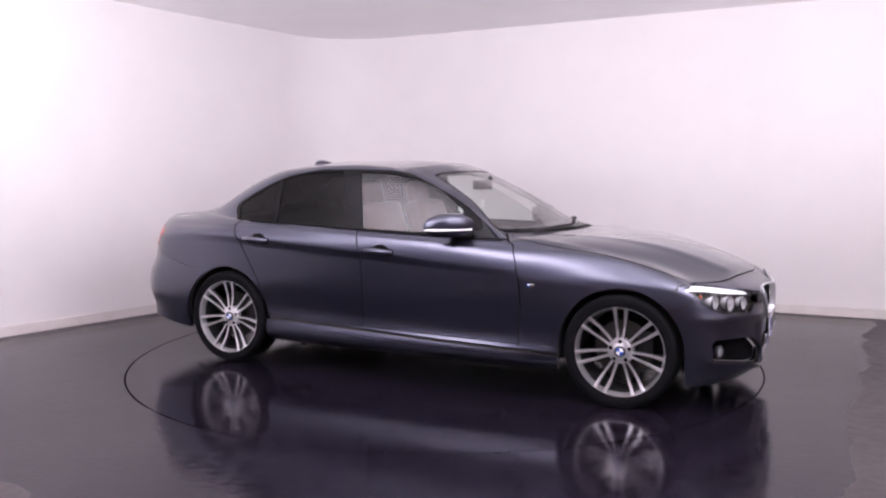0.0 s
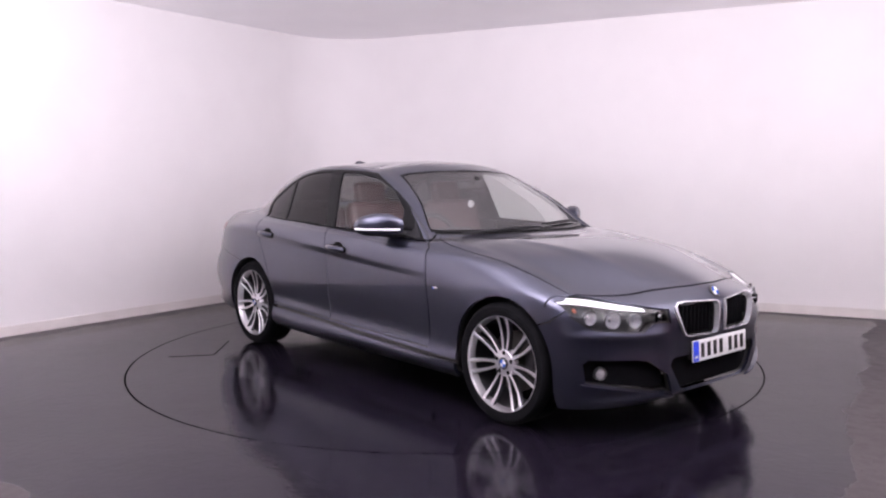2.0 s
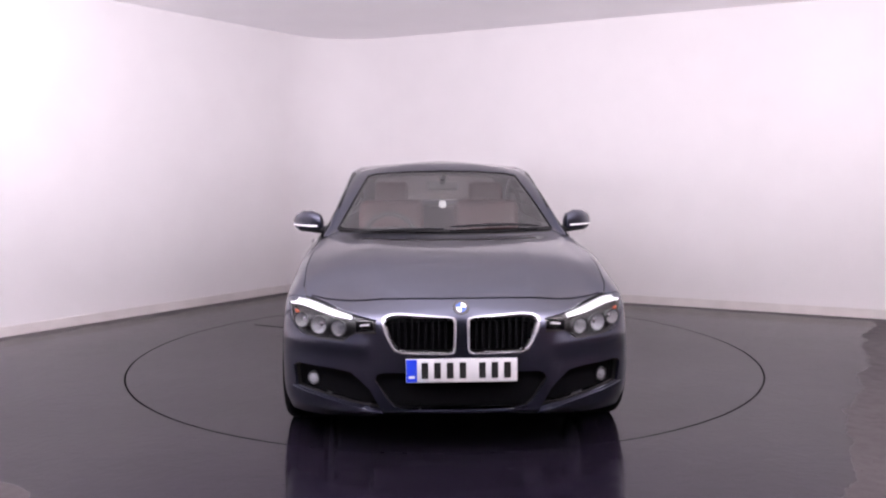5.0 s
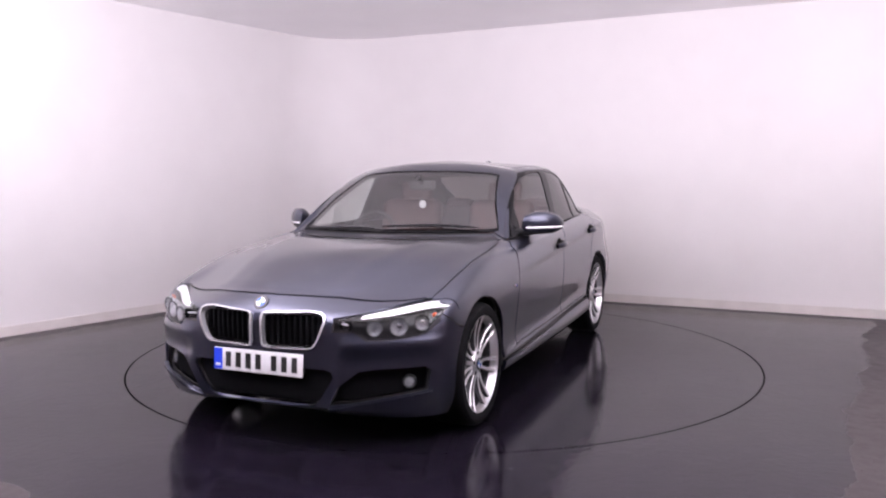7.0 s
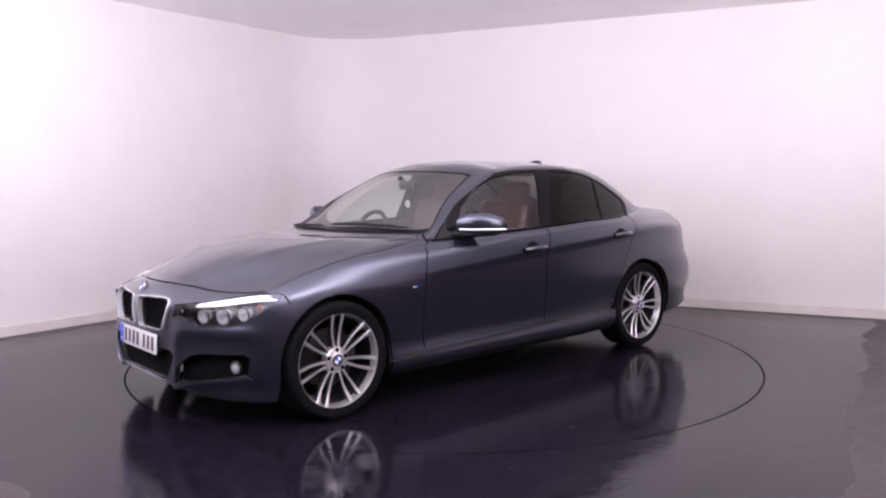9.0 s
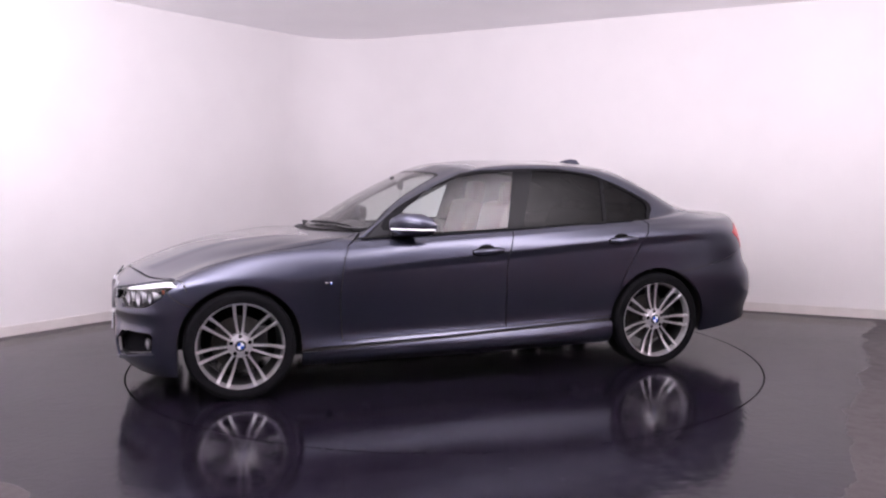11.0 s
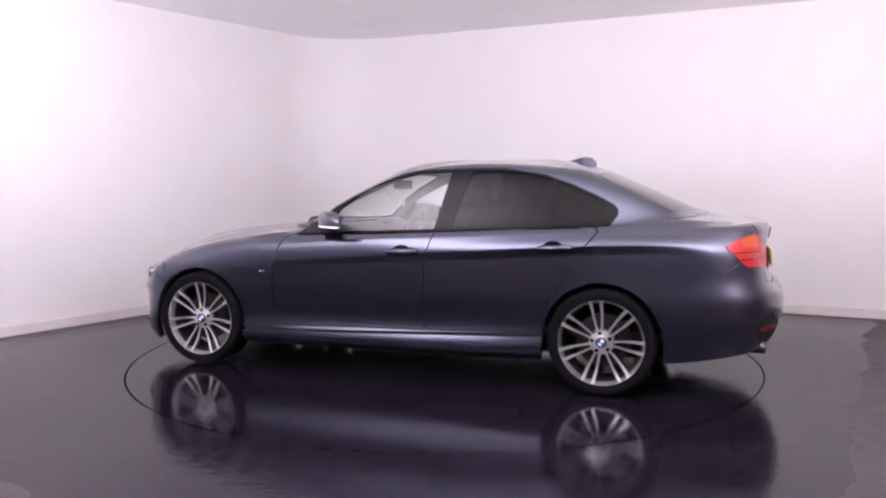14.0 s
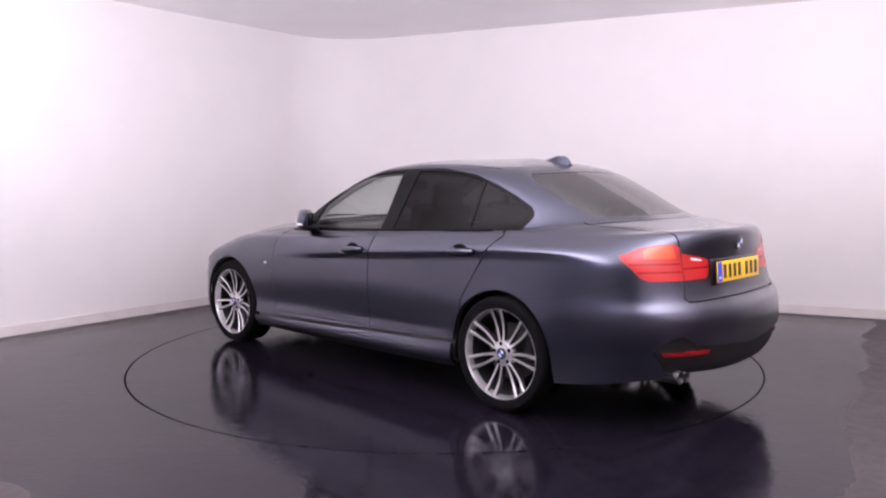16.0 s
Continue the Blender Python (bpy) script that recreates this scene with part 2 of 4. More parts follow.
# ---- room ----
def fillet(a, corner, b, r, n=14):
    """Plan points of a rounded corner."""
    u, v = (a - corner).normalized(), (b - corner).normalized()
    half = math.acos(max(-1, min(1, u.dot(v)))) / 2
    start, end = corner + u * (r / math.tan(half)), corner + v * (r / math.tan(half))
    mid = corner + (u + v).normalized() * (r / math.sin(half))
    out = []
    for i in range(n + 1):
        d = (start - mid).lerp(end - mid, i / n)
        w = 2 * i / n - 1
        ang = (start - mid).angle(end - mid) / 2
        d = ((u + v).normalized() * -math.cos(ang * w) + ((end - start).normalized()) * math.sin(ang * w)) * r
        out.append(mid + d)
    return out


def wall_bm(points, z0, z1, thick, inside):
    """A wall along plan points, its face on the points, its body away from inside."""
    bm = bmesh.new()
    rows = []
    for i, p in enumerate(points):
        d = (points[min(i + 1, len(points) - 1)] - points[max(i - 1, 0)]).normalized()
        n = Vector((d.y, -d.x, 0))
        if n.dot(inside - p) > 0:
            n = -n
        q = p + n * thick
        rows.append([bm.verts.new((*s.xy, z)) for s, z in ((p, z0), (p, z1), (q, z1), (q, z0))])
    for a, b in zip(rows, rows[1:]):
        for k in range(4):
            bm.faces.new((a[k], a[(k + 1) % 4], b[(k + 1) % 4], b[k]))
    bm.faces.new(rows[0]), bm.faces.new(rows[-1])
    bmesh.ops.recalc_face_normals(bm, faces=bm.faces)
    return bm


MID = (LEFT_END + RIGHT_END) / 2
BEND = fillet(LEFT_END, CORNER, RIGHT_END, 0.9)


def structure(name, bm, mat_, label, angle=30):
    ob = smooth(part(name, bm, mat_, None, label), angle)
    return tagged(ob, "", "", "", "structure")


structure("wall_west", wall_bm([LEFT_END, BEND[0]], 0, ROOM_H, 0.15, MID), WALL, "plain white painted studio wall")
structure("wall_corner", wall_bm(BEND, 0, ROOM_H, 0.15, MID), WALL, "rounded white painted corner of the studio")
structure("wall_east", wall_bm([BEND[-1], RIGHT_END], 0, ROOM_H, 0.15, MID), WALL, "plain white painted studio wall")
for wall_name, wall_a, wall_b in (("wall_north", LEFT_END, BACK_END), ("wall_south", BACK_END, RIGHT_END)):
    structure(wall_name, wall_bm([wall_a, wall_b], 1.15, ROOM_H, 0.15, MID), REAR_WALL, "grey painted upper wall behind the camera side")
    structure("dado", wall_bm([wall_a, wall_b], 0, 1.15, 0.15, MID), DADO, "dark red lower wall behind the camera side")


def inset(points, by):
    out = []
    for i, p in enumerate(points):
        d = (points[min(i + 1, len(points) - 1)] - points[max(i - 1, 0)]).normalized()
        n = Vector((d.y, -d.x, 0))
        out.append(p + (n if n.dot(MID - p) > 0 else -n) * by)
    return out


SKIRT_LINE = inset([LEFT_END, *BEND, RIGHT_END], 0.018)
structure("baseboard", wall_bm(SKIRT_LINE, 0, 0.085, 0.0175, MID), SKIRTING, "off-white painted skirting board along the wall")


def flat_ring_bm(points, z, thick, hole=None, segs=160):
    """A level slab in the plan's outline, with a round hole."""
    bm = bmesh.new()
    if hole is None:
        top = [bm.verts.new((*p.xy, z)) for p in points]
        low = [bm.verts.new((*p.xy, z - thick)) for p in points]
        bm.faces.new(top), bm.faces.new(low)
        for i in range(len(points)):
            j = (i + 1) % len(points)
            bm.faces.new((top[i], top[j], low[j], low[i]))
    else:
        cx, cy, r = hole
        n = len(points)
        inner, outer, wall_ = [], [], []
        for k in range(segs):
            a = 2 * math.pi * k / segs
            d = Vector((math.cos(a), math.sin(a), 0))
            c = Vector((cx, cy, 0))
            best = None
            for i in range(n):
                p, e = points[i], points[(i + 1) % n] - points[i]
                den = d.x * e.y - d.y * e.x
                if abs(den) < 1e-9:
                    continue
                w = p - c
                s, t = (w.x * e.y - w.y * e.x) / den, (w.x * d.y - w.y * d.x) / den
                if s > 0 and -1e-6 <= t <= 1 + 1e-6 and (best is None or s < best):
                    best = s
            inner.append(bm.verts.new((cx + d.x * r, cy + d.y * r, z)))
            wall_.append(bm.verts.new((cx + d.x * r, cy + d.y * r, z - thick)))
            outer.append(bm.verts.new((cx + d.x * best, cy + d.y * best, z)))
        for k in range(segs):
            j = (k + 1) % segs
            bm.faces.new((inner[k], outer[k], outer[j], inner[j]))
            bm.faces.new((inner[k], inner[j], wall_[j], wall_[k]))
    bmesh.ops.recalc_face_normals(bm, faces=bm.faces)
    return bm


PLAN = [LEFT_END, *BEND, RIGHT_END, BACK_END]
DISC_R = 2.262
BARE = ((0.87, -0.49, 2.75), (-0.62, -0.78, 3.2), (-0.811, 0.585, 3.16), (0.43, 0.903, 2.8))
FLOOR = floor_material("polished_floor", BARE)
structure("floor", flat_ring_bm(PLAN, 0, 0.05, (*TABLE, DISC_R)), FLOOR, "dark polished painted floor with worn dull edges")
structure("ground", flat_ring_bm([p + (p - MID) * 0.05 for p in PLAN], -0.05, 0.1), SEAM, "dark pit under the turntable")
structure("ceiling", flat_ring_bm(PLAN, ROOM_H + 0.1, 0.1), CEILING, "plain white painted ceiling")

turntable = tagged(new("turntable"), "dark polished round turntable set flush in the floor", "turntable")
DISC = floor_material("polished_disc", ())
part("deck", lathe_bm([(0.0001, -0.03), (DISC_R - 0.011, -0.03), (DISC_R - 0.011, 0.0), (0.0001, 0.0)], 160, "z"), DISC, turntable)
lid = [(-1.05, -1.37), (-1.21, -1.65), (-1.61, -1.34), (-1.45, -1.06)]
for (ax, ay), (bx, by) in ((lid[0], lid[1]), (lid[0], lid[3])):
    length = math.hypot(bx - ax, by - ay)
    part("hatch_seam", box_bm((length, 0.008, 0.002), ((ax + bx) / 2, (ay + by) / 2, 0.001), 0, 2, Matrix.Rotation(math.atan2(by - ay, bx - ax), 3, "Z")), SEAM, turntable, "thin black joint of a floor hatch")

# ---- car body: feature curves, from the front centre round the flank to the rear centre ----
ROWS = [
    # lower edge
    [(2.06, 0, 0.19), (2.063, 0.2, 0.19), (2.065, 0.4, 0.185), (1.992, 0.604, 0.17), (1.88, 0.762, 0.16), (1.75, 0.852, 0.16), (1.405, 0.85, 0.18), (1, 0.86, 0.19), (0.68, 0.86, 0.19), (0.2, 0.86, 0.19), (-0.35, 0.86, 0.19), (-0.95, 0.86, 0.2), (-1.405, 0.86, 0.22), (-1.8, 0.86, 0.225), (-2.18, 0.79, 0.285), (-2.33, 0.55, 0.305), (-2.39, 0.28, 0.29), (-2.4, 0, 0.28)],
    # lip and sill
    [(2.12, 0, 0.215), (2.123, 0.2, 0.22), (2.115, 0.4, 0.225), (2.032, 0.604, 0.23), (1.915, 0.777, 0.23), (1.77, 0.877, 0.235), (1.405, 0.885, 0.245), (1, 0.9, 0.245), (0.68, 0.912, 0.245), (0.2, 0.915, 0.25), (-0.35, 0.915, 0.25), (-0.95, 0.91, 0.26), (-1.405, 0.89, 0.28), (-1.82, 0.881, 0.31), (-2.19, 0.782, 0.36), (-2.36, 0.55, 0.36), (-2.42, 0.28, 0.345), (-2.44, 0, 0.34)],
    # above the sill
    [(2.14, 0, 0.36), (2.138, 0.2, 0.36), (2.125, 0.4, 0.365), (2.042, 0.614, 0.37), (1.925, 0.787, 0.375), (1.78, 0.884, 0.38), (1.405, 0.9, 0.39), (1, 0.883, 0.37), (0.68, 0.877, 0.365), (0.2, 0.874, 0.37), (-0.35, 0.874, 0.38), (-0.95, 0.879, 0.4), (-1.405, 0.905, 0.42), (-1.84, 0.896, 0.44), (-2.22, 0.802, 0.47), (-2.39, 0.55, 0.48), (-2.45, 0.28, 0.48), (-2.465, 0, 0.48)],
    # middle of the flank
    [(2.155, 0, 0.515), (2.148, 0.2, 0.515), (2.12, 0.42, 0.52), (2.027, 0.629, 0.53), (1.915, 0.787, 0.535), (1.775, 0.88, 0.54), (1.405, 0.905, 0.55), (1, 0.9, 0.54), (0.68, 0.895, 0.54), (0.2, 0.893, 0.54), (-0.35, 0.893, 0.55), (-0.95, 0.9, 0.56), (-1.405, 0.91, 0.58), (-1.84, 0.896, 0.59), (-2.21, 0.802, 0.61), (-2.38, 0.55, 0.62), (-2.44, 0.28, 0.62), (-2.455, 0, 0.62)],
    # top of the grille
    [(2.155, 0, 0.655), (2.143, 0.2, 0.655), (2.105, 0.42, 0.645), (1.997, 0.634, 0.64), (1.885, 0.787, 0.64), (1.755, 0.872, 0.65), (1.405, 0.9, 0.66), (1, 0.905, 0.66), (0.68, 0.905, 0.66), (0.2, 0.905, 0.67), (-0.35, 0.905, 0.68), (-0.95, 0.905, 0.69), (-1.405, 0.905, 0.71), (-1.83, 0.881, 0.72), (-2.174, 0.782, 0.71), (-2.32, 0.56, 0.71), (-2.367, 0.28, 0.7), (-2.377, 0, 0.7)],
    # crease of the flank
    [(2.088, 0, 0.732), (2.063, 0.2, 0.724), (2.02, 0.42, 0.704), (1.925, 0.624, 0.693), (1.822, 0.765, 0.698), (1.718, 0.848, 0.725), (1.405, 0.885, 0.745), (1, 0.9, 0.735), (0.68, 0.905, 0.755), (0.2, 0.908, 0.79), (-0.35, 0.907, 0.83), (-0.95, 0.905, 0.875), (-1.405, 0.895, 0.905), (-1.82, 0.856, 0.915), (-2.135, 0.764, 0.9), (-2.276, 0.56, 0.88), (-2.34, 0.28, 0.86), (-2.354, 0, 0.86)],
    # shoulder and boot lip
    [(1.99, 0, 0.777), (1.965, 0.2, 0.771), (1.9, 0.4, 0.756), (1.8, 0.56, 0.752), (1.72, 0.68, 0.757), (1.62, 0.775, 0.788), (1.35, 0.835, 0.842), (1, 0.865, 0.858), (0.7, 0.88, 0.86), (0.2, 0.885, 0.9), (-0.35, 0.88, 0.925), (-0.95, 0.86, 0.955), (-1.405, 0.83, 0.975), (-1.8, 0.77, 0.979), (-2.112, 0.67, 1.004), (-2.262, 0.51, 1.018), (-2.346, 0.25, 1.022), (-2.366, 0, 1.022)],
    # bonnet, front third
    [(1.65, 0, 0.894), (1.63, 0.2, 0.892), (1.58, 0.4, 0.884), (1.5, 0.54, 0.879), (1.42, 0.64, 0.876), (1.34, 0.71, 0.874), (1.18, 0.765, 0.89), (0.92, 0.81, 0.905), (0.685, 0.845, 0.9), (0.2, 0.862, 0.925), (-0.35, 0.86, 0.95), (-0.95, 0.835, 0.98), (-1.405, 0.795, 1), (-1.75, 0.72, 1.015), (-2, 0.61, 1.028), (-2.15, 0.46, 1.033), (-2.23, 0.23, 1.034), (-2.25, 0, 1.034)],
    # bonnet, rear third
    [(1.28, 0, 0.944), (1.265, 0.2, 0.944), (1.22, 0.4, 0.942), (1.13, 0.54, 0.941), (1.05, 0.63, 0.935), (0.98, 0.685, 0.934), (0.88, 0.73, 0.942), (0.78, 0.775, 0.94), (0.675, 0.82, 0.925), (0.2, 0.84, 0.945), (-0.35, 0.837, 0.97), (-0.95, 0.81, 1), (-1.42, 0.76, 1.02), (-1.7, 0.68, 1.04), (-1.9, 0.58, 1.052), (-2.03, 0.44, 1.054), (-2.1, 0.22, 1.052), (-2.12, 0, 1.052)],
    # scuttle, window base, foot of the rear screen
    [(0.93, 0, 0.97), (0.915, 0.2, 0.97), (0.86, 0.4, 0.97), (0.76, 0.56, 0.97), (0.7, 0.64, 0.968), (0.665, 0.685, 0.965), (0.65, 0.715, 0.96), (0.65, 0.745, 0.952), (0.65, 0.79, 0.945), (0.2, 0.812, 0.96), (-0.35, 0.808, 0.98), (-0.95, 0.78, 1.005), (-1.42, 0.72, 1.03), (-1.62, 0.65, 1.06), (-1.78, 0.56, 1.075), (-1.88, 0.42, 1.08), (-1.95, 0.21, 1.085), (-1.965, 0, 1.085)],
    # half-way up the glass
    [(0.5, 0, 1.2), (0.49, 0.2, 1.198), (0.455, 0.37, 1.19), (0.4, 0.515, 1.187), (0.368, 0.592, 1.18), (0.355, 0.635, 1.175), (0.347, 0.66, 1.17), (0.342, 0.68, 1.165), (0.337, 0.7, 1.16), (0.1, 0.722, 1.175), (-0.4, 0.735, 1.19), (-0.95, 0.71, 1.19), (-1.33, 0.655, 1.192), (-1.45, 0.61, 1.207), (-1.53, 0.54, 1.217), (-1.6, 0.4, 1.219), (-1.645, 0.2, 1.219), (-1.655, 0, 1.219)],
    # roof edge
    [(0.04, 0, 1.405), (0.035, 0.2, 1.402), (0.02, 0.36, 1.385), (-0.01, 0.47, 1.375), (-0.03, 0.535, 1.364), (-0.045, 0.572, 1.359), (-0.055, 0.592, 1.355), (-0.07, 0.608, 1.352), (-0.09, 0.622, 1.352), (-0.2, 0.635, 1.368), (-0.5, 0.645, 1.382), (-0.85, 0.63, 1.375), (-1.1, 0.595, 1.352), (-1.2, 0.55, 1.348), (-1.25, 0.48, 1.357), (-1.27, 0.36, 1.366), (-1.29, 0.18, 1.372), (-1.295, 0, 1.374)],
    # roof panel
    [(-0.12, 0, 1.428), (-0.125, 0.17, 1.425), (-0.13, 0.3, 1.415), (-0.15, 0.39, 1.403), (-0.17, 0.43, 1.396), (-0.18, 0.455, 1.392), (-0.19, 0.47, 1.39), (-0.2, 0.485, 1.388), (-0.22, 0.5, 1.388), (-0.3, 0.51, 1.398), (-0.52, 0.52, 1.41), (-0.8, 0.51, 1.405), (-1, 0.485, 1.392), (-1.07, 0.46, 1.388), (-1.1, 0.4, 1.393), (-1.12, 0.3, 1.403), (-1.14, 0.15, 1.412), (-1.145, 0, 1.414)],
    # ridge of the roof
    [(x, 0, 1.443) for x in (-.3, -.31, -.33, -.35, -.37, -.38, -.39, -.40, -.42, -.47, -.55, -.65, -.75, -.8, -.85, -.88, -.92, -.93)],
]
N_U, N_V = 7, 6


def spline(points, t, closed):
    """Hermite curve through the rows of points with limited slopes, at the parameters t."""
    p = np.asarray(points, float)
    n = len(p)
    d = np.diff(np.concatenate([p, p[:1]]) if closed else p, axis=0)
    step = np.maximum(np.sqrt(np.linalg.norm(d.reshape(len(d), -1, 3), axis=2).mean(1)), 1e-4).reshape(-1, *[1] * (p.ndim - 1))
    s = d / step
    if closed:
        a, b, ha, hb = np.roll(s, 1, 0), s, np.roll(step, 1, 0), step
        m = (a * hb + b * ha) / (ha + hb)
    else:
        a, b, ha, hb = s[:-1], s[1:], step[:-1], step[1:]
        m = np.concatenate([s[:1], (a * hb + b * ha) / (ha + hb), s[-1:]])
    i = np.minimum(np.floor(t).astype(int), (n if closed else n - 1) - 1)
    f = (t - i).reshape(-1, *[1] * (p.ndim - 1))
    j, h = (i + 1) % n, step[i]
    return ((1 + 2 * f) * (1 - f) ** 2 * p[i] + f * (1 - f) ** 2 * h * m[i]
            + f * f * (3 - 2 * f) * p[j] + f * f * (f - 1) * h * m[j])


def body_grid():
    net = np.array(ROWS, float)
    mirror = net[:, -2:0:-1] * np.array([1, -1, 1])
    loop = np.concatenate([net, mirror], 1)
    cols = loop.shape[1]
    rows = spline(loop, np.arange(0, len(ROWS) - 1 + 1e-6, 1 / N_V), False)
    grid = spline(rows.transpose(1, 0, 2), np.arange(0, cols, 1 / N_U), True).transpose(1, 0, 2)
    for _ in range(3):  # fair the curves lengthways
        grid = grid * 0.5 + 0.25 * (np.roll(grid, 1, 1) + np.roll(grid, -1, 1))
    for k in range(2):
        inner = grid[1:-1] * 0.5 + 0.25 * (grid[:-2] + grid[2:])
        grid = np.concatenate([grid[:1], inner, grid[-1:]])
    return grid


# ---- car ----
car = tagged(new("car"), "dark grey metallic four-door saloon car on a turntable", "car")
GRID = body_grid()
HALF = 17 * N_U + 1
NV, NU = GRID.shape[:2]
CREASE = 5 * N_V
for r in range(NV):  # the flank falls in below its crease
    below = (CREASE - r) / N_V
    if 0 < below < 2.2:
        for c in range(NU):
            u = min(c, NU - c) / N_U
            fade = max(0.0, min(1.0, (u - 7.5) / 1.9)) * max(0.0, min(1.0, (13.6 - u) / 1.0))
            dip = 0.020 * min(1.0, below / 0.17) * (1 - below / 2.2) ** 1.4
            GRID[r, c, 1] -= math.copysign(dip * fade, GRID[r, c, 1])
for r in range(6 * N_V, int(8.6 * N_V)):  # the two ridges of the bonnet
    for c in range(NU):
        x, y, z = GRID[r, c]
        if min(c, NU - c) / N_U < 5:
            ridge = 0.34 + 0.13 * (2.0 - x)
            GRID[r, c, 2] += 0.007 * math.exp(-((abs(y) - ridge) / 0.045) ** 2) + 0.004 * max(0.0, min(1.0, (abs(y) - ridge) / -0.05))
for r in range(int(1.2 * N_V), int(4 * N_V)):  # ribs of the front bumper round the side intakes
    for c in range(NU):
        x, y, z = GRID[r, c]
        if x > 1.7:
            w = max(0.0, min(1.0, (abs(y) - 0.40) / 0.06)) * max(0.0, min(1.0, (0.90 - abs(y)) / 0.1))
            push = w * (0.012 * math.exp(-((z - 0.53) / 0.026) ** 2) - 0.012 * math.exp(-((z - 0.45) / 0.035) ** 2))
            push += 0.012 * math.exp(-((abs(y) - 0.43) / 0.028) ** 2) * max(0.0, min(1.0, (0.52 - z) / 0.06))
            GRID[r, c, 0] += push
            GRID[r, c, 1] += math.copysign(push * 0.4, y) * (abs(y) > 0.05)
du = np.roll(GRID, -1, 1) - np.roll(GRID, 1, 1)
dv = np.gradient(GRID, axis=0)
NORMALS = np.cross(du, dv)
NORMALS[-1] = (0, 0, 1)
NORMALS /= np.linalg.norm(NORMALS, axis=2, keepdims=True) + 1e-12

shell = bmesh.new()
TAG, FU, FV = shell.faces.layers.int.new("tag"), shell.faces.layers.float.new("fu"), shell.faces.layers.float.new("fv")
grid_verts = [[shell.verts.new(GRID[r, c] * (1, 0 if c in (0, HALF - 1) else 1, 1)) for c in range(HALF)] for r in range(NV)]
quads = []
for r in range(NV - 1):
    for c in range(HALF - 1):
        vs = (grid_verts[r][c], grid_verts[r][c + 1], grid_verts[r + 1][c + 1], grid_verts[r + 1][c])
        f = shell.faces.new(vs)
        f[FU], f[FV] = (c + 0.5) / N_U, (r + 0.5) / N_V
        quads.append([r * HALF + c, r * HALF + c + 1, (r + 1) * HALF + c + 1, (r + 1) * HALF + c])
HALF_CO = [Vector(GRID[r, c]) for r in range(NV) for c in range(HALF)]
HALF_NO = [Vector(NORMALS[r, c]) for r in range(NV) for c in range(HALF)]
TREE = BVHTree.FromPolygons(HALF_CO, quads)
TAGS = {}


def normal_at(co):
    """The body's smooth normal at a place of its left half."""
    where, _, index, _ = TREE.find_nearest(co)
    q = quads[index]
    w = interpolate.poly_3d_calc([HALF_CO[i] for i in q], where)
    n = Vector((0, 0, 0))
    for i, k in zip(q, w):
        n += HALF_NO[i] * k
    if abs(co.y) < 1e-5:
        n.y = 0
    return n.normalized()


AXES = {"xz": (0, 2), "yz": (1, 2), "xy": (0, 1)}


def cut(tag, plane, poly, where, only=("",)):
    """Cuts a convex outline, seen along one axis, out of the shell and gives its faces a tag."""
    a, b = AXES[plane]
    if sum(p[0] * q[1] - q[0] * p[1] for p, q in zip(poly, poly[1:] + poly[:1])) < 0:
        poly = poly[::-1]
    ids = [TAGS.setdefault(o, len(TAGS)) for o in only]
    a0, a1, b0, b1 = min(p[0] for p in poly), max(p[0] for p in poly), min(p[1] for p in poly), max(p[1] for p in poly)
    faces = []
    for f in shell.faces:
        if f[TAG] in ids and where(f[FU], f[FV]):
            ca, cb = [v.co[a] for v in f.verts], [v.co[b] for v in f.verts]
            if max(ca) > a0 and min(ca) < a1 and max(cb) > b0 and min(cb) < b1:
                faces.append(f)
    for p, q in zip(poly, poly[1:] + poly[:1]):
        if not faces:
            return
        co, no = Vector((0, 0, 0)), Vector((0, 0, 0))
        co[a], co[b], no[a], no[b] = p[0], p[1], q[1] - p[1], p[0] - q[0]
        no.normalize()
        geom = faces + list({e for f in faces for e in f.edges}) + list({v for f in faces for v in f.verts})
        made = bmesh.ops.bisect_plane(shell, geom=geom, dist=1e-6, plane_co=co, plane_no=no)["geom"]
        faces = [g for g in made if isinstance(g, bmesh.types.BMFace) and (g.calc_center_median() - co).dot(no) < 0]
    for f in faces:
        f[TAG] = TAGS.setdefault(tag, len(TAGS))


def groove(plane, points, width, where, tag="gap", only=("",)):
    """A shut line of the given width along a polyline."""
    for p, q in zip(points, points[1:]):
        d = Vector((q[0] - p[0], q[1] - p[1]))
        d.normalize()
        n = Vector((-d.y, d.x)) * (width / 2)
        s, e = Vector(p) - d * (width * 0.4), Vector(q) + d * (width * 0.4)
        cut(tag, plane, [tuple(s - n), tuple(e - n), tuple(e + n), tuple(s + n)], where, only)


TAGS[""] = 0
anywhere = lambda u, v: True
side = lambda u, v: 6.0 < u < 13.9 and v < 11.6
nose = lambda u, v: u < 5.8 and v < 6.6
tail = lambda u, v: u > 13.2 and v < 6.6


def arch(cx, cz, r):
    return [(cx - r, 0.0), (cx + r, 0.0)] + [(cx + r * math.cos(math.pi * k / 28), cz + r * math.sin(math.pi * k / 28)) for k in range(29)]


cut("arch", "xz", arch(1.405, 0.333, 0.36), lambda u, v: 4.0 < u < 8 and v < 6)
cut("arch", "xz", arch(-1.405, 0.333, 0.36), lambda u, v: 10.5 < u < 14 and v < 6)
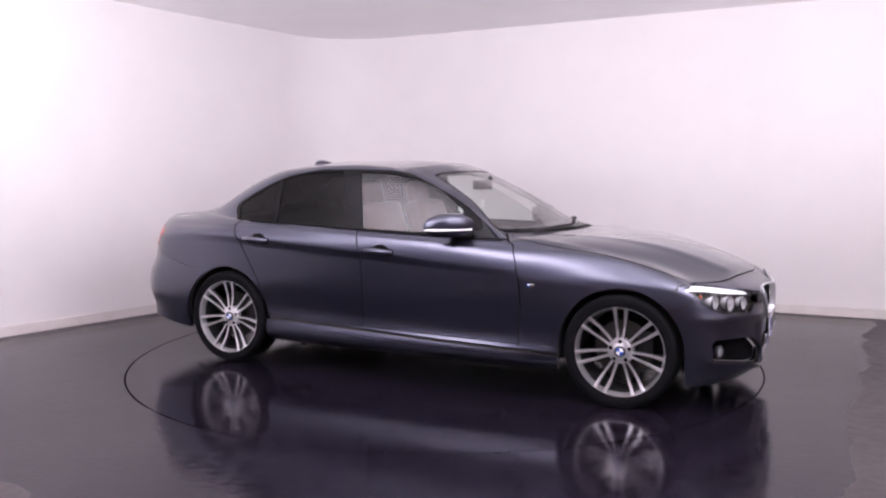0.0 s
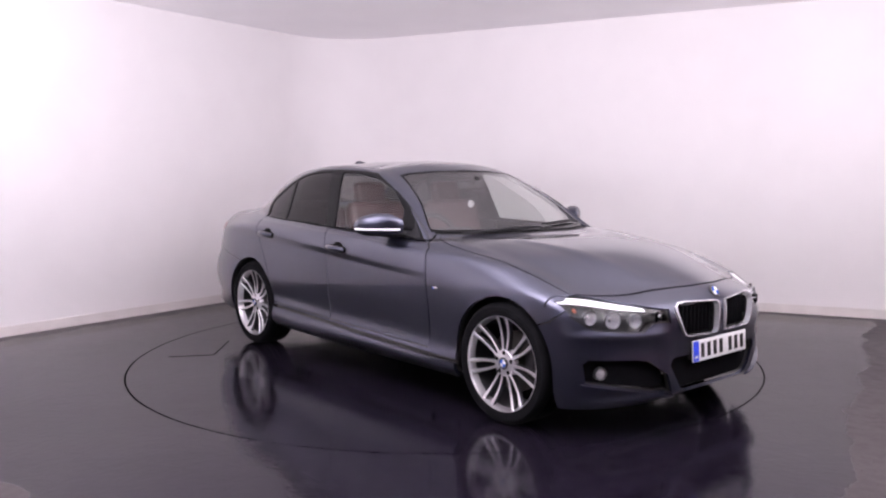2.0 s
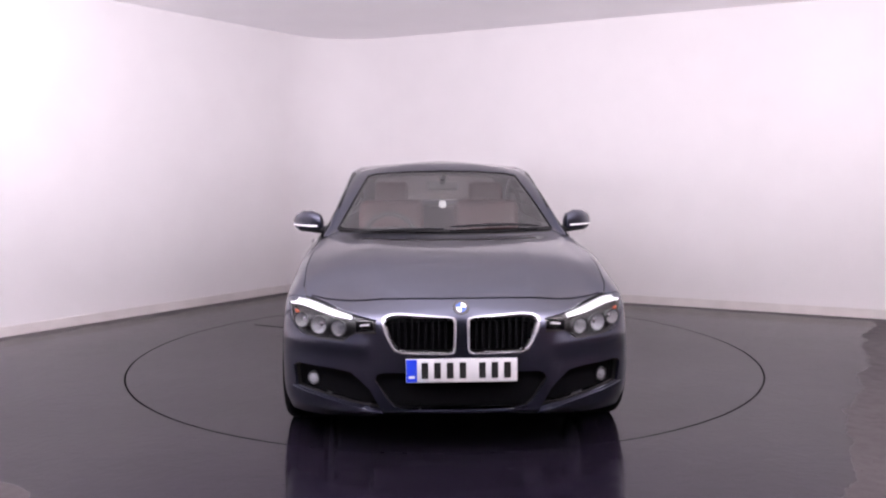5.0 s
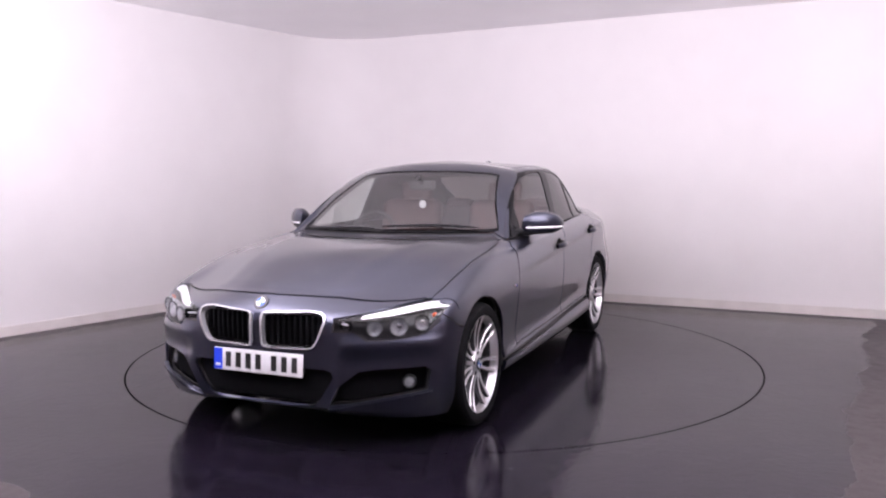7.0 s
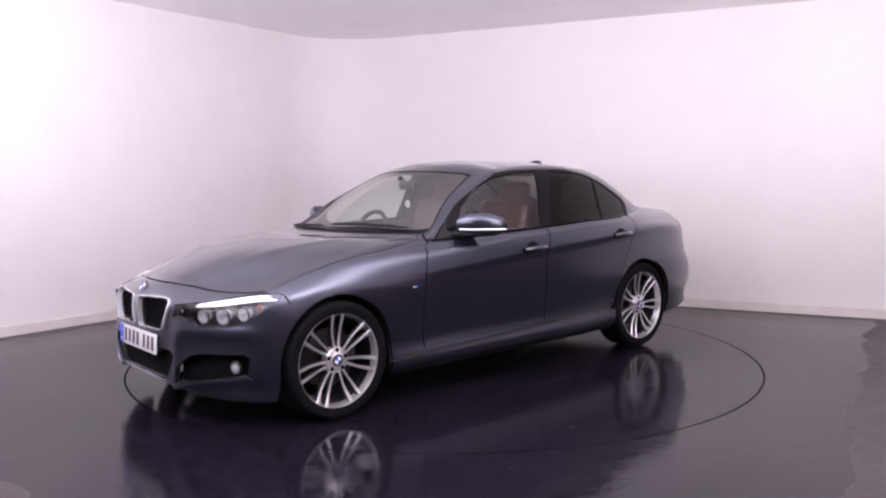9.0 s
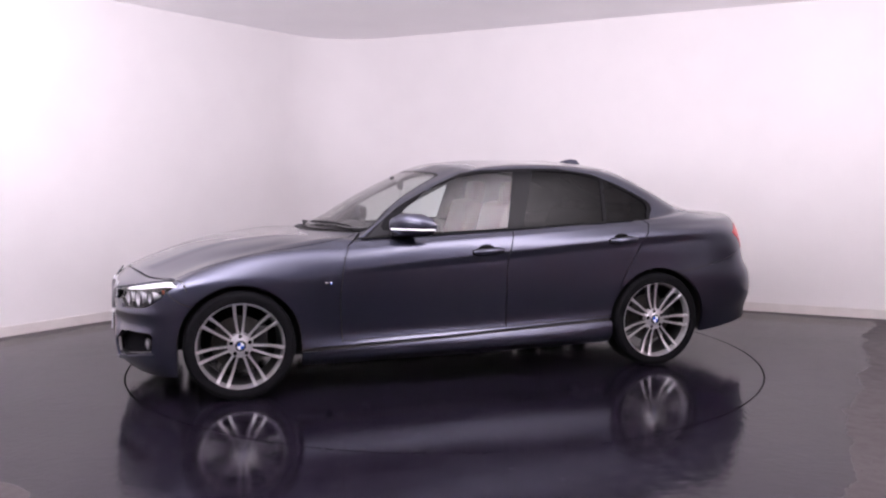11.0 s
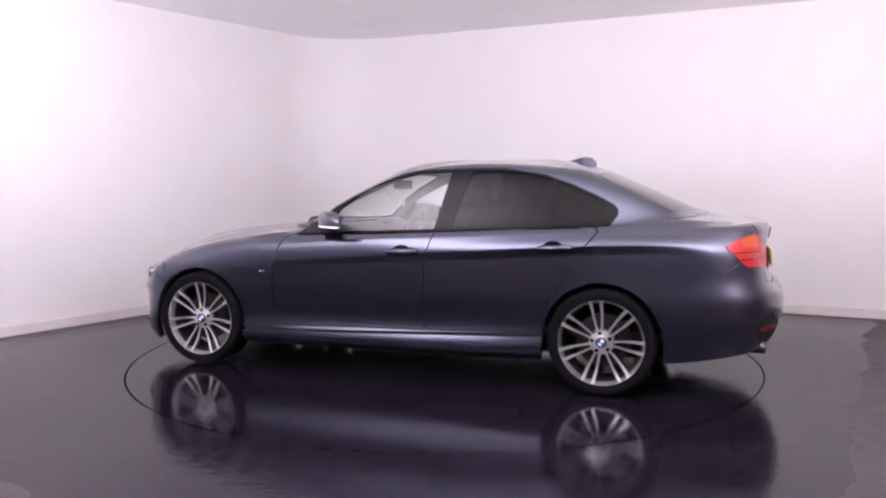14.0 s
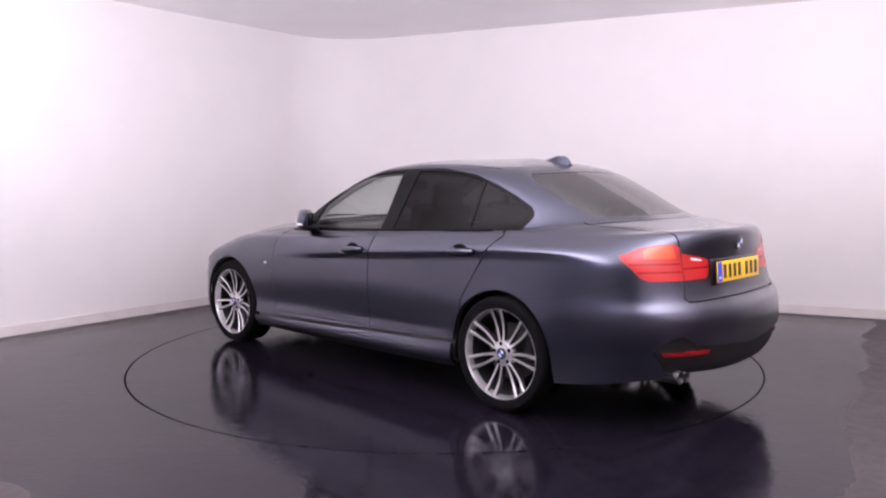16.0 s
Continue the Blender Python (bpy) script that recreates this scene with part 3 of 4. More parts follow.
# side windows: black surround, then the panes in it
glasshouse = lambda u, v: 7.2 < u < 14.2 and 8.0 < v < 11.5
front_frame = [(.665, .932), (.33, .948), (-.345, .972), (-.475, 1.374), (-.19, 1.364), (0, 1.338), (.19, 1.272), (.37, 1.16), (.56, 1.01)]
rear_frame = [(-.345, .972), (-1.37, .998), (-1.43, 1.025), (-1.474, 1.085), (-1.472, 1.118), (-1.445, 1.15), (-1.34, 1.205), (-1.19, 1.272), (-1.01, 1.335), (-.75, 1.374), (-.475, 1.374)]
cut("trim_front", "xz", front_frame, glasshouse)
cut("trim_rear", "xz", rear_frame, glasshouse)
cut("pane_front", "xz", [(.43, .962), (.365, 1.115), (.19, 1.242), (.0, 1.314), (-.19, 1.344), (-.41, 1.356), (-.322, .982)], glasshouse, ("trim_front",))
cut("pane_rear", "xz", [(-.553, 1.36), (-.75, 1.355), (-.9, 1.341), (-1.066, 1.303), (-1.042, 1.0), (-.432, .986)], glasshouse, ("trim_rear",))
cut("pane_quarter", "xz", [(-1.10, 1.292), (-1.19, 1.254), (-1.33, 1.187), (-1.418, 1.138), (-1.436, 1.10), (-1.40, 1.018), (-1.37, 1.008), (-1.07, 1.001)], glasshouse, ("trim_rear",))
# screens
screen = lambda u, v: u < 8.1 and 8.7 < v < 11.4
cut("seal", "yz", [(-.01, .982), (.66, .982), (.705, .985), (.527, 1.332), (.46, 1.348), (.25, 1.362), (-.01, 1.367)], screen)
cut("windscreen", "yz", [(-.01, .996), (.645, .996), (.688, 1.0), (.517, 1.328), (.455, 1.342), (.25, 1.356), (-.01, 1.36)], screen, ("seal",))
cut("cowl", "yz", [(-.01, .968), (.68, .968), (.70, .984), (-.01, .984)], lambda u, v: u < 6.8 and v > 8.3)
back = lambda u, v: u > 12.7 and 8.6 < v < 11.4
cut("rear_seal", "yz", [(-.01, 1.088), (.40, 1.086), (.535, 1.09), (.558, 1.22), (.552, 1.29), (.53, 1.33), (.48, 1.35), (-.01, 1.366)], back)
cut("rear_screen", "yz", [(-.01, 1.098), (.40, 1.097), (.52, 1.10), (.542, 1.22), (.536, 1.285), (.515, 1.32), (.47, 1.339), (-.01, 1.354)], back, ("rear_seal",))
groove("xy", [(-.03, .535), (-.3, .58), (-.6, .592), (-.9, .575), (-1.13, .54)], 0.014, lambda u, v: v > 11.0 and 8 < u < 13.5, "roof_strip")
# front lamps, grille, intakes
cut("lamp", "yz", [(.498, .598), (.556, .558), (.66, .56), (.757, .573), (.79, .592), (.83, .638), (.855, .70), (.80, .713), (.75, .716), (.64, .695), (.498, .661)], nose)
cut("lamp", "yz", [(.40, .598), (.50, .598), (.50, .662), (.40, .646)], nose)
kidney = [(.024, .655), (.034, .667), (.07, .672), (.28, .679), (.335, .674), (.362, .66), (.368, .638), (.353, .592), (.328, .54), (.31, .516), (.28, .504), (.06, .5), (.036, .506), (.026, .524)]
kidney_hole = [(0.036, 0.651), (0.044, 0.663), (0.074, 0.667), (0.285, 0.674), (0.332, 0.668), (0.352, 0.657), (0.357, 0.638), (0.343, 0.593), (0.319, 0.539), (0.302, 0.519), (0.278, 0.509), (0.063, 0.504), (0.045, 0.51), (0.037, 0.525)]
cut("kidney", "yz", kidney, nose)
cut("grille_hole", "yz", kidney_hole, nose, ("kidney",))
cut("intake", "yz", [(-.01, .212), (.25, .217), (.31, .237), (.345, .277), (.405, .372), (.395, .40), (.36, .41), (-.01, .41)], nose)
cut("side_intake", "yz", [(.375, .226), (.60, .266), (.80, .303), (.812, .40), (.79, .42), (.60, .414), (.52, .403), (.43, .33)], nose)
cut("blade", "yz", [(.36, .204), (.815, .282), (.815, .299), (.372, .222)], nose)
# tail
cut("tail_lamp", "yz", [(.507, .787), (.70, .792), (.735, .81), (.775, .895), (.772, .918), (.69, .958), (.60, .972), (.535, .973), (.507, .955)], tail)
cut("boot_lamp", "yz", [(.50, .787), (.50, .925), (.40, .908), (.325, .892), (.30, .878), (.292, .84), (.305, .80), (.34, .785)], tail)
cut("reverse", "yz", [(.35, .878), (.44, .889), (.44, .899), (.36, .89)], tail, ("boot_lamp",))
cut("amber", "yz", [(.535, .90), (.70, .904), (.69, .94), (.66, .957), (.60, .967), (.545, .967)], tail, ("tail_lamp",))
cut("tail_band", "yz", [(.515, .868), (.758, .872), (.762, .88), (.515, .877)], tail, ("tail_lamp",))
cut("tail_band", "yz", [(.515, .828), (.738, .832), (.742, .84), (.515, .837)], tail, ("tail_lamp",))
cut("tail_band", "yz", [(.30, .84), (.495, .843), (.495, .851), (.30, .848)], tail, ("boot_lamp",))
cut("diffuser", "yz", [(-.01, .25), (.50, .28), (.64, .325), (.73, .43), (.735, .455), (.60, .47), (-.01, .42)], tail)
cut("diffuser", "yz", [(.50, .463), (.735, .456), (.66, .505), (.60, .515)], tail)
cut("reflector", "yz", [(.40, .408), (.68, .412), (.69, .432), (.41, .432)], tail, ("diffuser",))
# shut lines
GAP = 0.007
groove("yz", [(.40, .650), (.498, .666), (.64, .700), (.75, .721), (.80, .718)], 0.011, nose)
groove("yz", [(.40, .594), (.497, .594), (.556, .553), (.66, .555), (.757, .568), (.795, .588), (.835, .635)], 0.008, nose)
groove("xz", [(.56, .955), (.69, .938), (.745, .905), (.775, .83), (.795, .73), (.812, .58), (.80, .315)], GAP, side)
groove("xz", [(-.352, 1.0), (-.32, .90), (-.292, .81), (-.282, .70), (-.28, .34)], GAP, side)
groove("xz", [(-1.33, 1.03), (-1.37, .99), (-1.30, .90), (-1.21, .76), (-1.12, .61), (-1.10, .48)], GAP, side)
groove("xz", [(.80, .322), (-.28, .347), (-1.06, .378)], GAP, side)
groove("xz", [(1.06, .28), (.16, .305), (-1.06, .354)], 0.022, lambda u, v: 6 < u < 12.5 and v < 3)
groove("yz", [(-.02, .748), (.2, .743), (.36, .735), (.48, .722), (.554, .717), (.66, .718), (.735, .727)], 0.0045, nose)
groove("xy", [(1.80, .728), (1.765, .762), (1.674, .784), (1.456, .797), (1.07, .795), (.87, .785), (.78, .765), (.72, .73), (.66, .66)], 0.005, lambda u, v: 2 < u < 8.6 and 5.2 < v < 9.1)
groove("xz", [(1.84, .68), (1.74, .60), (1.64, .565)], GAP, lambda u, v: 3.9 < u < 6.2 and v < 5)
groove("xz", [(-1.54, .655), (-1.70, .675), (-1.85, .70), (-1.99, .731), (-2.10, .77), (-2.17, .81)], 0.004, lambda u, v: 12.2 < u < 14.8 and 3 < v < 5)
groove("yz", [(.505, 1.03), (.505, .76), (.53, .70), (.515, .682), (.46, .678), (-.02, .676)], GAP, tail)
groove("xz", [(.70, .93), (.66, .96), (.62, 1.0)], GAP, lambda u, v: 4.5 < u < 8.8 and 7.5 < v < 9.6)
groove("xy", [(1.785, .73), (1.76, .80), (1.70, .88)], GAP, lambda u, v: 3.5 < u < 6 and 4.2 < v < 6)
groove("xy", [(-2.36, .50), (-2.14, .508), (-1.96, .56), (-1.84, .60), (-1.76, .59)], GAP, lambda u, v: u > 13.2 and 5.9 < v < 9.3)
groove("xy", [(-1.80, .595), (-1.90, .46), (-1.96, .30), (-1.985, .12), (-1.99, -.02)], GAP, lambda u, v: u > 13.2 and 7.5 < v < 9.3)

# loose panels: faces that hang together between the shut lines
for name, seed in (("front_door", (.2, .9, .6)), ("rear_door", (-.7, .9, .6)), ("bonnet", (1.4, .3, .91)), ("front_wing", (1.1, .88, .74)),
                   ("front_bumper", (2.0, .6, .48)), ("boot_lid", (-2.1, .2, 1.05)), ("rear_bumper", (-2.4, .3, .58)), ("side_skirt", (0.2, .9, .25))):
    s = Vector(seed)
    first = min((f for f in shell.faces if f[TAG] == 0), key=lambda f: (f.calc_center_median() - s).length_squared)
    mark, todo = TAGS.setdefault(name, len(TAGS)), [first]
    first[TAG] = mark
    while todo:
        f = todo.pop()
        for e in f.edges:
            for g in e.link_faces:
                if g[TAG] == 0:
                    g[TAG] = mark
                    todo.append(g)
for f in shell.faces:  # slivers left by the cuts
    if f[TAG] == 0 and all(g[TAG] != 0 for e in f.edges for g in e.link_faces if g is not f):
        f[TAG] = TAGS["gap"]
TAGS["body"] = 0


def panel(name, tags, sides, mat_, parent, lift=0.0, depth=0.012, label="", rim=True):
    """A panel of the shell as a mesh with thickness, on the left (1), the right (-1) or both halves in one (0)."""
    ids = [TAGS[t] for t in tags if t in TAGS]
    verts, normals, faces, index = [], [], [], {}
    for s in ((1,) if sides == 1 else (-1,) if sides == -1 else (1, -1)):
        for f in shell.faces:
            if f[TAG] not in ids:
                continue
            ring = []
            for v in f.verts:
                key = (v.index, s if abs(v.co.y) > 1e-5 else 0)
                if key not in index:
                    n = normal_at(v.co)
                    index[key] = len(verts)
                    verts.append(Vector((v.co.x, v.co.y * s, v.co.z)))
                    normals.append(Vector((n.x, n.y * s, n.z)))
                ring.append(index[key])
            faces.append(ring if s == 1 else ring[::-1])
    if not verts:
        return None
    out = [p + n * lift for p, n in zip(verts, normals)]
    nos = list(normals)
    all_faces = list(faces)
    if depth:
        low = [p + n * (lift - depth) for p, n in zip(verts, normals)]
        base = len(out)
        all_faces += [[i + base for i in reversed(f)] for f in faces]
        count = {}
        for f in faces:
            for i, j in zip(f, f[1:] + f[:1]):
                count.setdefault((min(i, j), max(i, j)), []).append((i, j))
        out, nos = out + low, nos + [-n for n in normals]
        for pair in count.values():
            if len(pair) == 1:
                i, j = pair[0]
                k = len(out)
                wall_n = (out[j] - out[i]).cross(normals[i])
                wall_n = wall_n.normalized() if wall_n.length > 1e-9 else normals[i].copy()
                out += [out[i].copy(), out[j].copy(), low[j].copy(), low[i].copy()]
                nos += [wall_n] * 4
                all_faces.append([k + 3, k + 2, k + 1, k])
    me = bpy.data.meshes.new(name)
    me.from_pydata(out, [], all_faces)
    me.materials.append(mat_)
    me.shade_smooth()
    me.normals_split_custom_set_from_vertices(nos)
    ob = new(name, me)
    ob.parent = parent
    return tagged(ob, label)


shell.verts.index_update()
body = panel("body", ["body"], 0, PAINT, car, 0, 0.014, "dark grey painted roof, pillars and rear wings")
panel("bonnet", ["bonnet"], 0, PAINT, car, 0.001, 0.012)
front_bumper = panel("front_bumper", ["front_bumper"], 0, PAINT, car, 0.0, 0.014, "deep sporty front bumper with three black intakes")
rear_bumper = panel("rear_bumper", ["rear_bumper"], 0, PAINT, car, 0.0, 0.014)
boot_lid = panel("boot_lid", ["boot_lid"], 0, PAINT, car, 0.0, 0.014)
panel("windscreen", ["windscreen"], 0, SCREEN, car, -0.003, 0.0, "clear windscreen glass").visible_shadow = False
panel("windscreen_seal", ["seal"], 0, TRIM, car, -0.001, 0.008)
panel("scuttle", ["cowl"], 0, PLASTIC, car, -0.012, 0.01, "black plastic scuttle panel")
panel("rear_screen", ["rear_screen"], 0, GLASS_REAR, car, -0.003, 0.0, "tinted rear screen").visible_shadow = False
panel("rear_screen_seal", ["rear_seal"], 0, PAINT, car, -0.001, 0.008)
panel("lower_intake", ["intake"], 0, VOID, front_bumper, -0.03, 0.004, "black lower intake")
panel("diffuser", ["diffuser"], 0, PLASTIC, rear_bumper, -0.012, 0.01, "black plastic rear diffuser")
for s in (1, -1):
    panel("front_wing", ["front_wing"], s, PAINT, car, 0.0, 0.012)
    panel("side_skirt", ["side_skirt"], s, PAINT, car, 0.008, 0.02, "flared painted side skirt")
    fd = panel("front_door", ["front_door"], s, PAINT, car, 0.0005, 0.014)
    rd = panel("rear_door", ["rear_door"], s, PAINT, car, 0.0005, 0.014)
    panel("window_frame", ["trim_front"], s, TRIM, fd, 0.001, 0.014, "gloss black window surround")
    panel("window_frame", ["trim_rear"], s, TRIM, rd, 0.001, 0.014, "gloss black window surround")
    panel("window_pane", ["pane_front"], s, GLASS, fd, -0.004, 0.0, "clear door glass").visible_shadow = False
    panel("window_pane", ["pane_rear"], s, GLASS_DARK, rd, -0.004, 0.0, "dark privacy glass").visible_shadow = False
    panel("quarter_pane", ["pane_quarter"], s, GLASS_DARK, rd, -0.004, 0.0, "dark privacy glass").visible_shadow = False
    panel("roof_strip", ["roof_strip"], s, PLASTIC, car, -0.002, 0.008)
    panel("bumper_blade", ["blade"], s, PAINT, front_bumper, 0.012, 0.02)
    tl = panel("tail_lamp", ["tail_lamp"], s, RED_LENS, car, 0.004, 0.02, "bright red tail lamp lens")
    panel("lamp_band", ["tail_band"], s, DEEP_RED, tl, 0.003, 0.02, "dark red line across the lamp")
    panel("indicator", ["amber"], s, AMBER, tl, 0.004, 0.02, "orange-red indicator strip")
    panel("boot_lamp", ["boot_lamp"], s, RED_LENS, boot_lid, 0.004, 0.02, "red inner tail lamp lens")
    panel("reversing_lamp", ["reverse"], s, LAMP_WHITE, boot_lid, 0.004, 0.02, "pale reversing lamp")
    panel("reflector", ["reflector"], s, DEEP_RED, rear_bumper, -0.004, 0.01, "slim red reflector")
    panel("grille_surround", ["kidney"], s, SATIN, front_bumper, 0.014, 0.03, "chrome grille frame")
    lamp = panel("headlamp", ["lamp"], s, LENS, car, 0.002, 0.0, "clear headlamp with white upper strip")
    lamp.visible_shadow = False
    panel("lamp_bowl", ["lamp"], s, LAMP_GREY, lamp, -0.07, 0.004, "dark inside of the headlamp")
    panel("grille_back", ["grille_hole"], s, VOID, front_bumper, -0.05, 0.004)
    panel("side_intake", ["side_intake"], s, VOID, front_bumper, -0.05, 0.004, "black side intake")
# dark inner skin that shows through the shut lines
panel("inner_skin", ["body", "gap", "bonnet", "front_bumper", "rear_bumper", "boot_lid", "front_wing", "front_door", "rear_door", "side_skirt", "roof_strip", "blade", "tail_lamp", "boot_lamp", "tail_band", "amber", "reverse", "reflector", "diffuser", "cowl"], 0, CABIN, car, -0.03, 0.004, "black inner shell")


def add(name, bm, mat_, parent, label="", angle=40, m=None):
    ob = smooth(part(name, bm, mat_, parent, label), angle)
    if m is not None:
        ob.matrix_basis = m
    return ob


# ---- front end ----
def surface_x(y, z, front=True):
    """How far forward (or back) the body stands at a width and height."""
    x0 = 3.0 if front else -3.0
    hit, *_ = TREE.ray_cast(Vector((x0, abs(y), z)), Vector((-1 if front else 1, 0, 0)))
    return hit.x if hit else (2.1 if front else -2.4)


def cup_bm(profile, segs):
    """An open faceted bowl, its mouth towards +x."""
    bm = lathe_bm(profile, segs, "x")
    bmesh.ops.delete(bm, geom=[f for f in bm.faces if len(f.verts) > 4 and f.calc_center_median().x > 0], context="FACES")
    return bm


for s in (1, -1):
    # dark box behind each opening, then its bars
    for k in range(9):
        y = .072 + k * .0315
        x = surface_x(y, .58)
        top, low = (.66, .515) if y < .3 else (.655, .56)
        add("grille_bar", box_bm((0.04, 0.011, top - low), (x - 0.042, s * y, (top + low) / 2), 0.004), VOID, front_bumper)
    fx, fy, fz = 1.93, s * .712, .342
    fog = add("fog_lamp", lathe_bm([(.034, -.03), (.034, .0), (.031, .004), (.027, .0), (.018, -.006), (.0001, -.008)], 24, "x"), LAMP_GREY, front_bumper, "round clear fog lamp", 8, m=pose(fx, fy, fz, 0, 0, s * 25))
    add("bulb_bowl", lathe_bm([(.0255, -.006), (.0255, .0005), (.015, .001), (.008, .004), (.0001, .005)], 9, "x"), LAMP_SILVER, fog, "silver bowl", 8)
    add("lens", lathe_bm([(.028, .001), (.023, .006), (.0001, .008)], 32, "x"), LENS, fog)
    # headlamp inside
    lamp = [o for o in car.children if o.name.startswith("headlamp")][0 if s == 1 else 1]
    for y, r, z in ((.565, .036, .606), (.665, .042, .612), (.755, .036, .626)):
        x = surface_x(y, z) - 0.05
        cup = add("reflector", cup_bm([(r, .038), (r * .96, .022), (r * .72, -.004), (r * .4, -.02), (.012, -.024)], 13), LAMP_SILVER, lamp, "faceted chrome reflector", 8, m=pose(x, s * y, z, 0, 0, s * 22))
        add("reflector_rim", lathe_bm([(r * 1.02, .03), (r * 1.1, .036), (r * 1.1, .042), (r, .041)], 28, "x", None, True), LAMP_GREY, cup)
        add("projector", lathe_bm([(r * .42, -.02), (r * .42, .0), (r * .3, .012), (.0001, .016)], 24, "x"), CHROME if y > .6 else LENS, cup)
    x = surface_x(.80, .655) - 0.03
    add("corner_indicator", blob_bm([(s * .79, x, .652, .005, .005), (s * .795, x, .654, .008, .010), (s * .805, x, .659, .008, .010), (s * .81, x, .662, .005, .005)], 14), AMBER, lamp, "small amber corner lamp")
    strip = [(.515, .655), (.57, .663), (.63, .672), (.69, .684), (.75, .695), (.80, .700), (.84, .699)]
    bm = bmesh.new()
    rows = []
    for y, z in strip:
        h = .0045 + .0105 * math.sin(math.pi * min(1, (y - .49) / .36) * .8)
        x = surface_x(y, z) - 0.012
        rows.append([bm.verts.new(p) for p in ((x + .006, s * y, z - h), (x - .016, s * y, z + h), (x - .05, s * y, z + h), (x - .03, s * y, z - h))])
    for a, b in zip(rows, rows[1:]):
        for k in range(4):
            bm.faces.new((a[k], a[(k + 1) % 4], b[(k + 1) % 4], b[k]))
    bm.faces.new(rows[0]), bm.faces.new(rows[-1])
    bmesh.ops.recalc_face_normals(bm, faces=bm.faces)
    add("light_strip", bm, GLOW_STRIP, lamp, "white strip along the top of the lamp")
    add("lamp_arm", box_bm((0.012, 0.09, 0.05), (surface_x(.45, .622) - .02, s * .452, .622), 0.004, 2, Matrix.Rotation(s * radians(-24), 3, "Z")), TRIM, lamp)
    add("lamp_mark", box_bm((0.006, 0.045, 0.006), (surface_x(.45, .628) - .008, s * .452, .628), 0.001, 2, Matrix.Rotation(s * radians(-24), 3, "Z")), LAMP_WHITE, lamp)

def badge(name, radius, parent, m):
    """Round two-colour badge: black ring, quarters of blue and white."""
    ring = add(name, lathe_bm([(radius, -.004), (radius, .003), (radius * .94, .005), (radius * .66, .005), (.0001, .005)], 40, "x"), ALLOY_DARK, parent, "round blue and white badge with a dark rim", m=m)
    for k in range(4):
        bm = bmesh.new()
        c = [bm.verts.new((.0062, 0, 0))]
        for i in range(9):
            a = math.pi / 2 * (k + i / 8)
            c.append(bm.verts.new((.0062, radius * .64 * math.cos(a), radius * .64 * math.sin(a))))
        top = bm.faces.new(c)
        ext = bmesh.ops.extrude_face_region(bm, geom=[top])["geom"]
        for v in ext:
            if isinstance(v, bmesh.types.BMVert):
                v.co.x -= 0.002
        bmesh.ops.recalc_face_normals(bm, faces=bm.faces)
        add("badge_quarter", bm, BADGE_BLUE if k % 2 else BADGE_WHITE, ring)
    return ring


badge("badge", .038, front_bumper, pose(2.118, 0, .712, 0, -32, 0))
badge("badge", .04, boot_lid, pose(-2.374, 0, .955, 0, 8, 180))


def number_plate(parent, m, face_mat, label):
    """UK-size plate: blue end band and seven plain bars in place of its marks."""
    plate = add("number_plate", box_bm((.008, .52, .111), (0, 0, 0), .003), face_mat, parent, label, m=m)
    add("plate_band", box_bm((.0015, .05, .105), (.0047, -.233, 0)), BLUE, plate, "blue band")
    add("band_mark", box_bm((.001, .028, .012), (.0058, -.233, -.03)), BADGE_WHITE, plate)
    for y in (-.172, -.113, -.054, .005, .096, .155, .214):
        add("plate_bar", box_bm((.0015, .031, .074), (.0047, y, 0), .0), INK, plate)
    return plate


number_plate(front_bumper, pose(2.158, 0, .424, 0, -3, 0), PLATE_WHITE, "white number plate with plain black bars")
number_plate(boot_lid, pose(-2.374, 0, .812, 0, -4, 180), PLATE_YELLOW, "yellow number plate with plain black bars")
add("plate_holder", box_bm((.03, .5, .09), (2.137, 0, .424), .004), PLASTIC, front_bumper)
add("plate_recess", box_bm((.03, .56, .14), (-2.345, 0, .81), .006), PAINT, boot_lid)

# ---- wheels ----
def spoke_mesh(hand):
    """One spoke of a pair, from the hub to the rim, along +z with the face towards +y."""
    bm = bmesh.new()
    rings = []
    for i in range(8):
        f = i / 7
        r = .055 + (.251 - .055) * f
        off = hand * (.0105 + .009 * min(1, f * 1.8) + .0125 * f)
        w = .0088 - .0024 * math.sin(math.pi * f) + .0030 * f
        face = .078 + .020 * f ** 1.5 - .012 * math.sin(math.pi * f)
        deep = face - .032 + .008 * f
        rings.append([bm.verts.new(p) for p in ((off - w, face - .003, r), (off - w * .75, face, r), (off + w * .75, face, r), (off + w, face - .003, r), (off + w * 1.2, deep, r), (off - w * 1.2, deep, r))])
    for a, b in zip(rings, rings[1:]):
        for k in range(6):
            bm.faces.new((a[k], a[(k + 1) % 6], b[(k + 1) % 6], b[k]))
    bm.faces.new(rings[0]), bm.faces.new(rings[-1])
    bmesh.ops.recalc_face_normals(bm, faces=bm.faces)
    me = bpy.data.meshes.new("spoke")
    bm.to_mesh(me)
    bm.free()
    me.materials.append(ALLOY)
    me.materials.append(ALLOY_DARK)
    for poly in me.polygons:  # the flanks and the back of a spoke take the darker alloy
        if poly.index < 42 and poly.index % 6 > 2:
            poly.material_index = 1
    me.shade_smooth()
    me.set_sharp_from_angle(angle=radians(35))
    return me


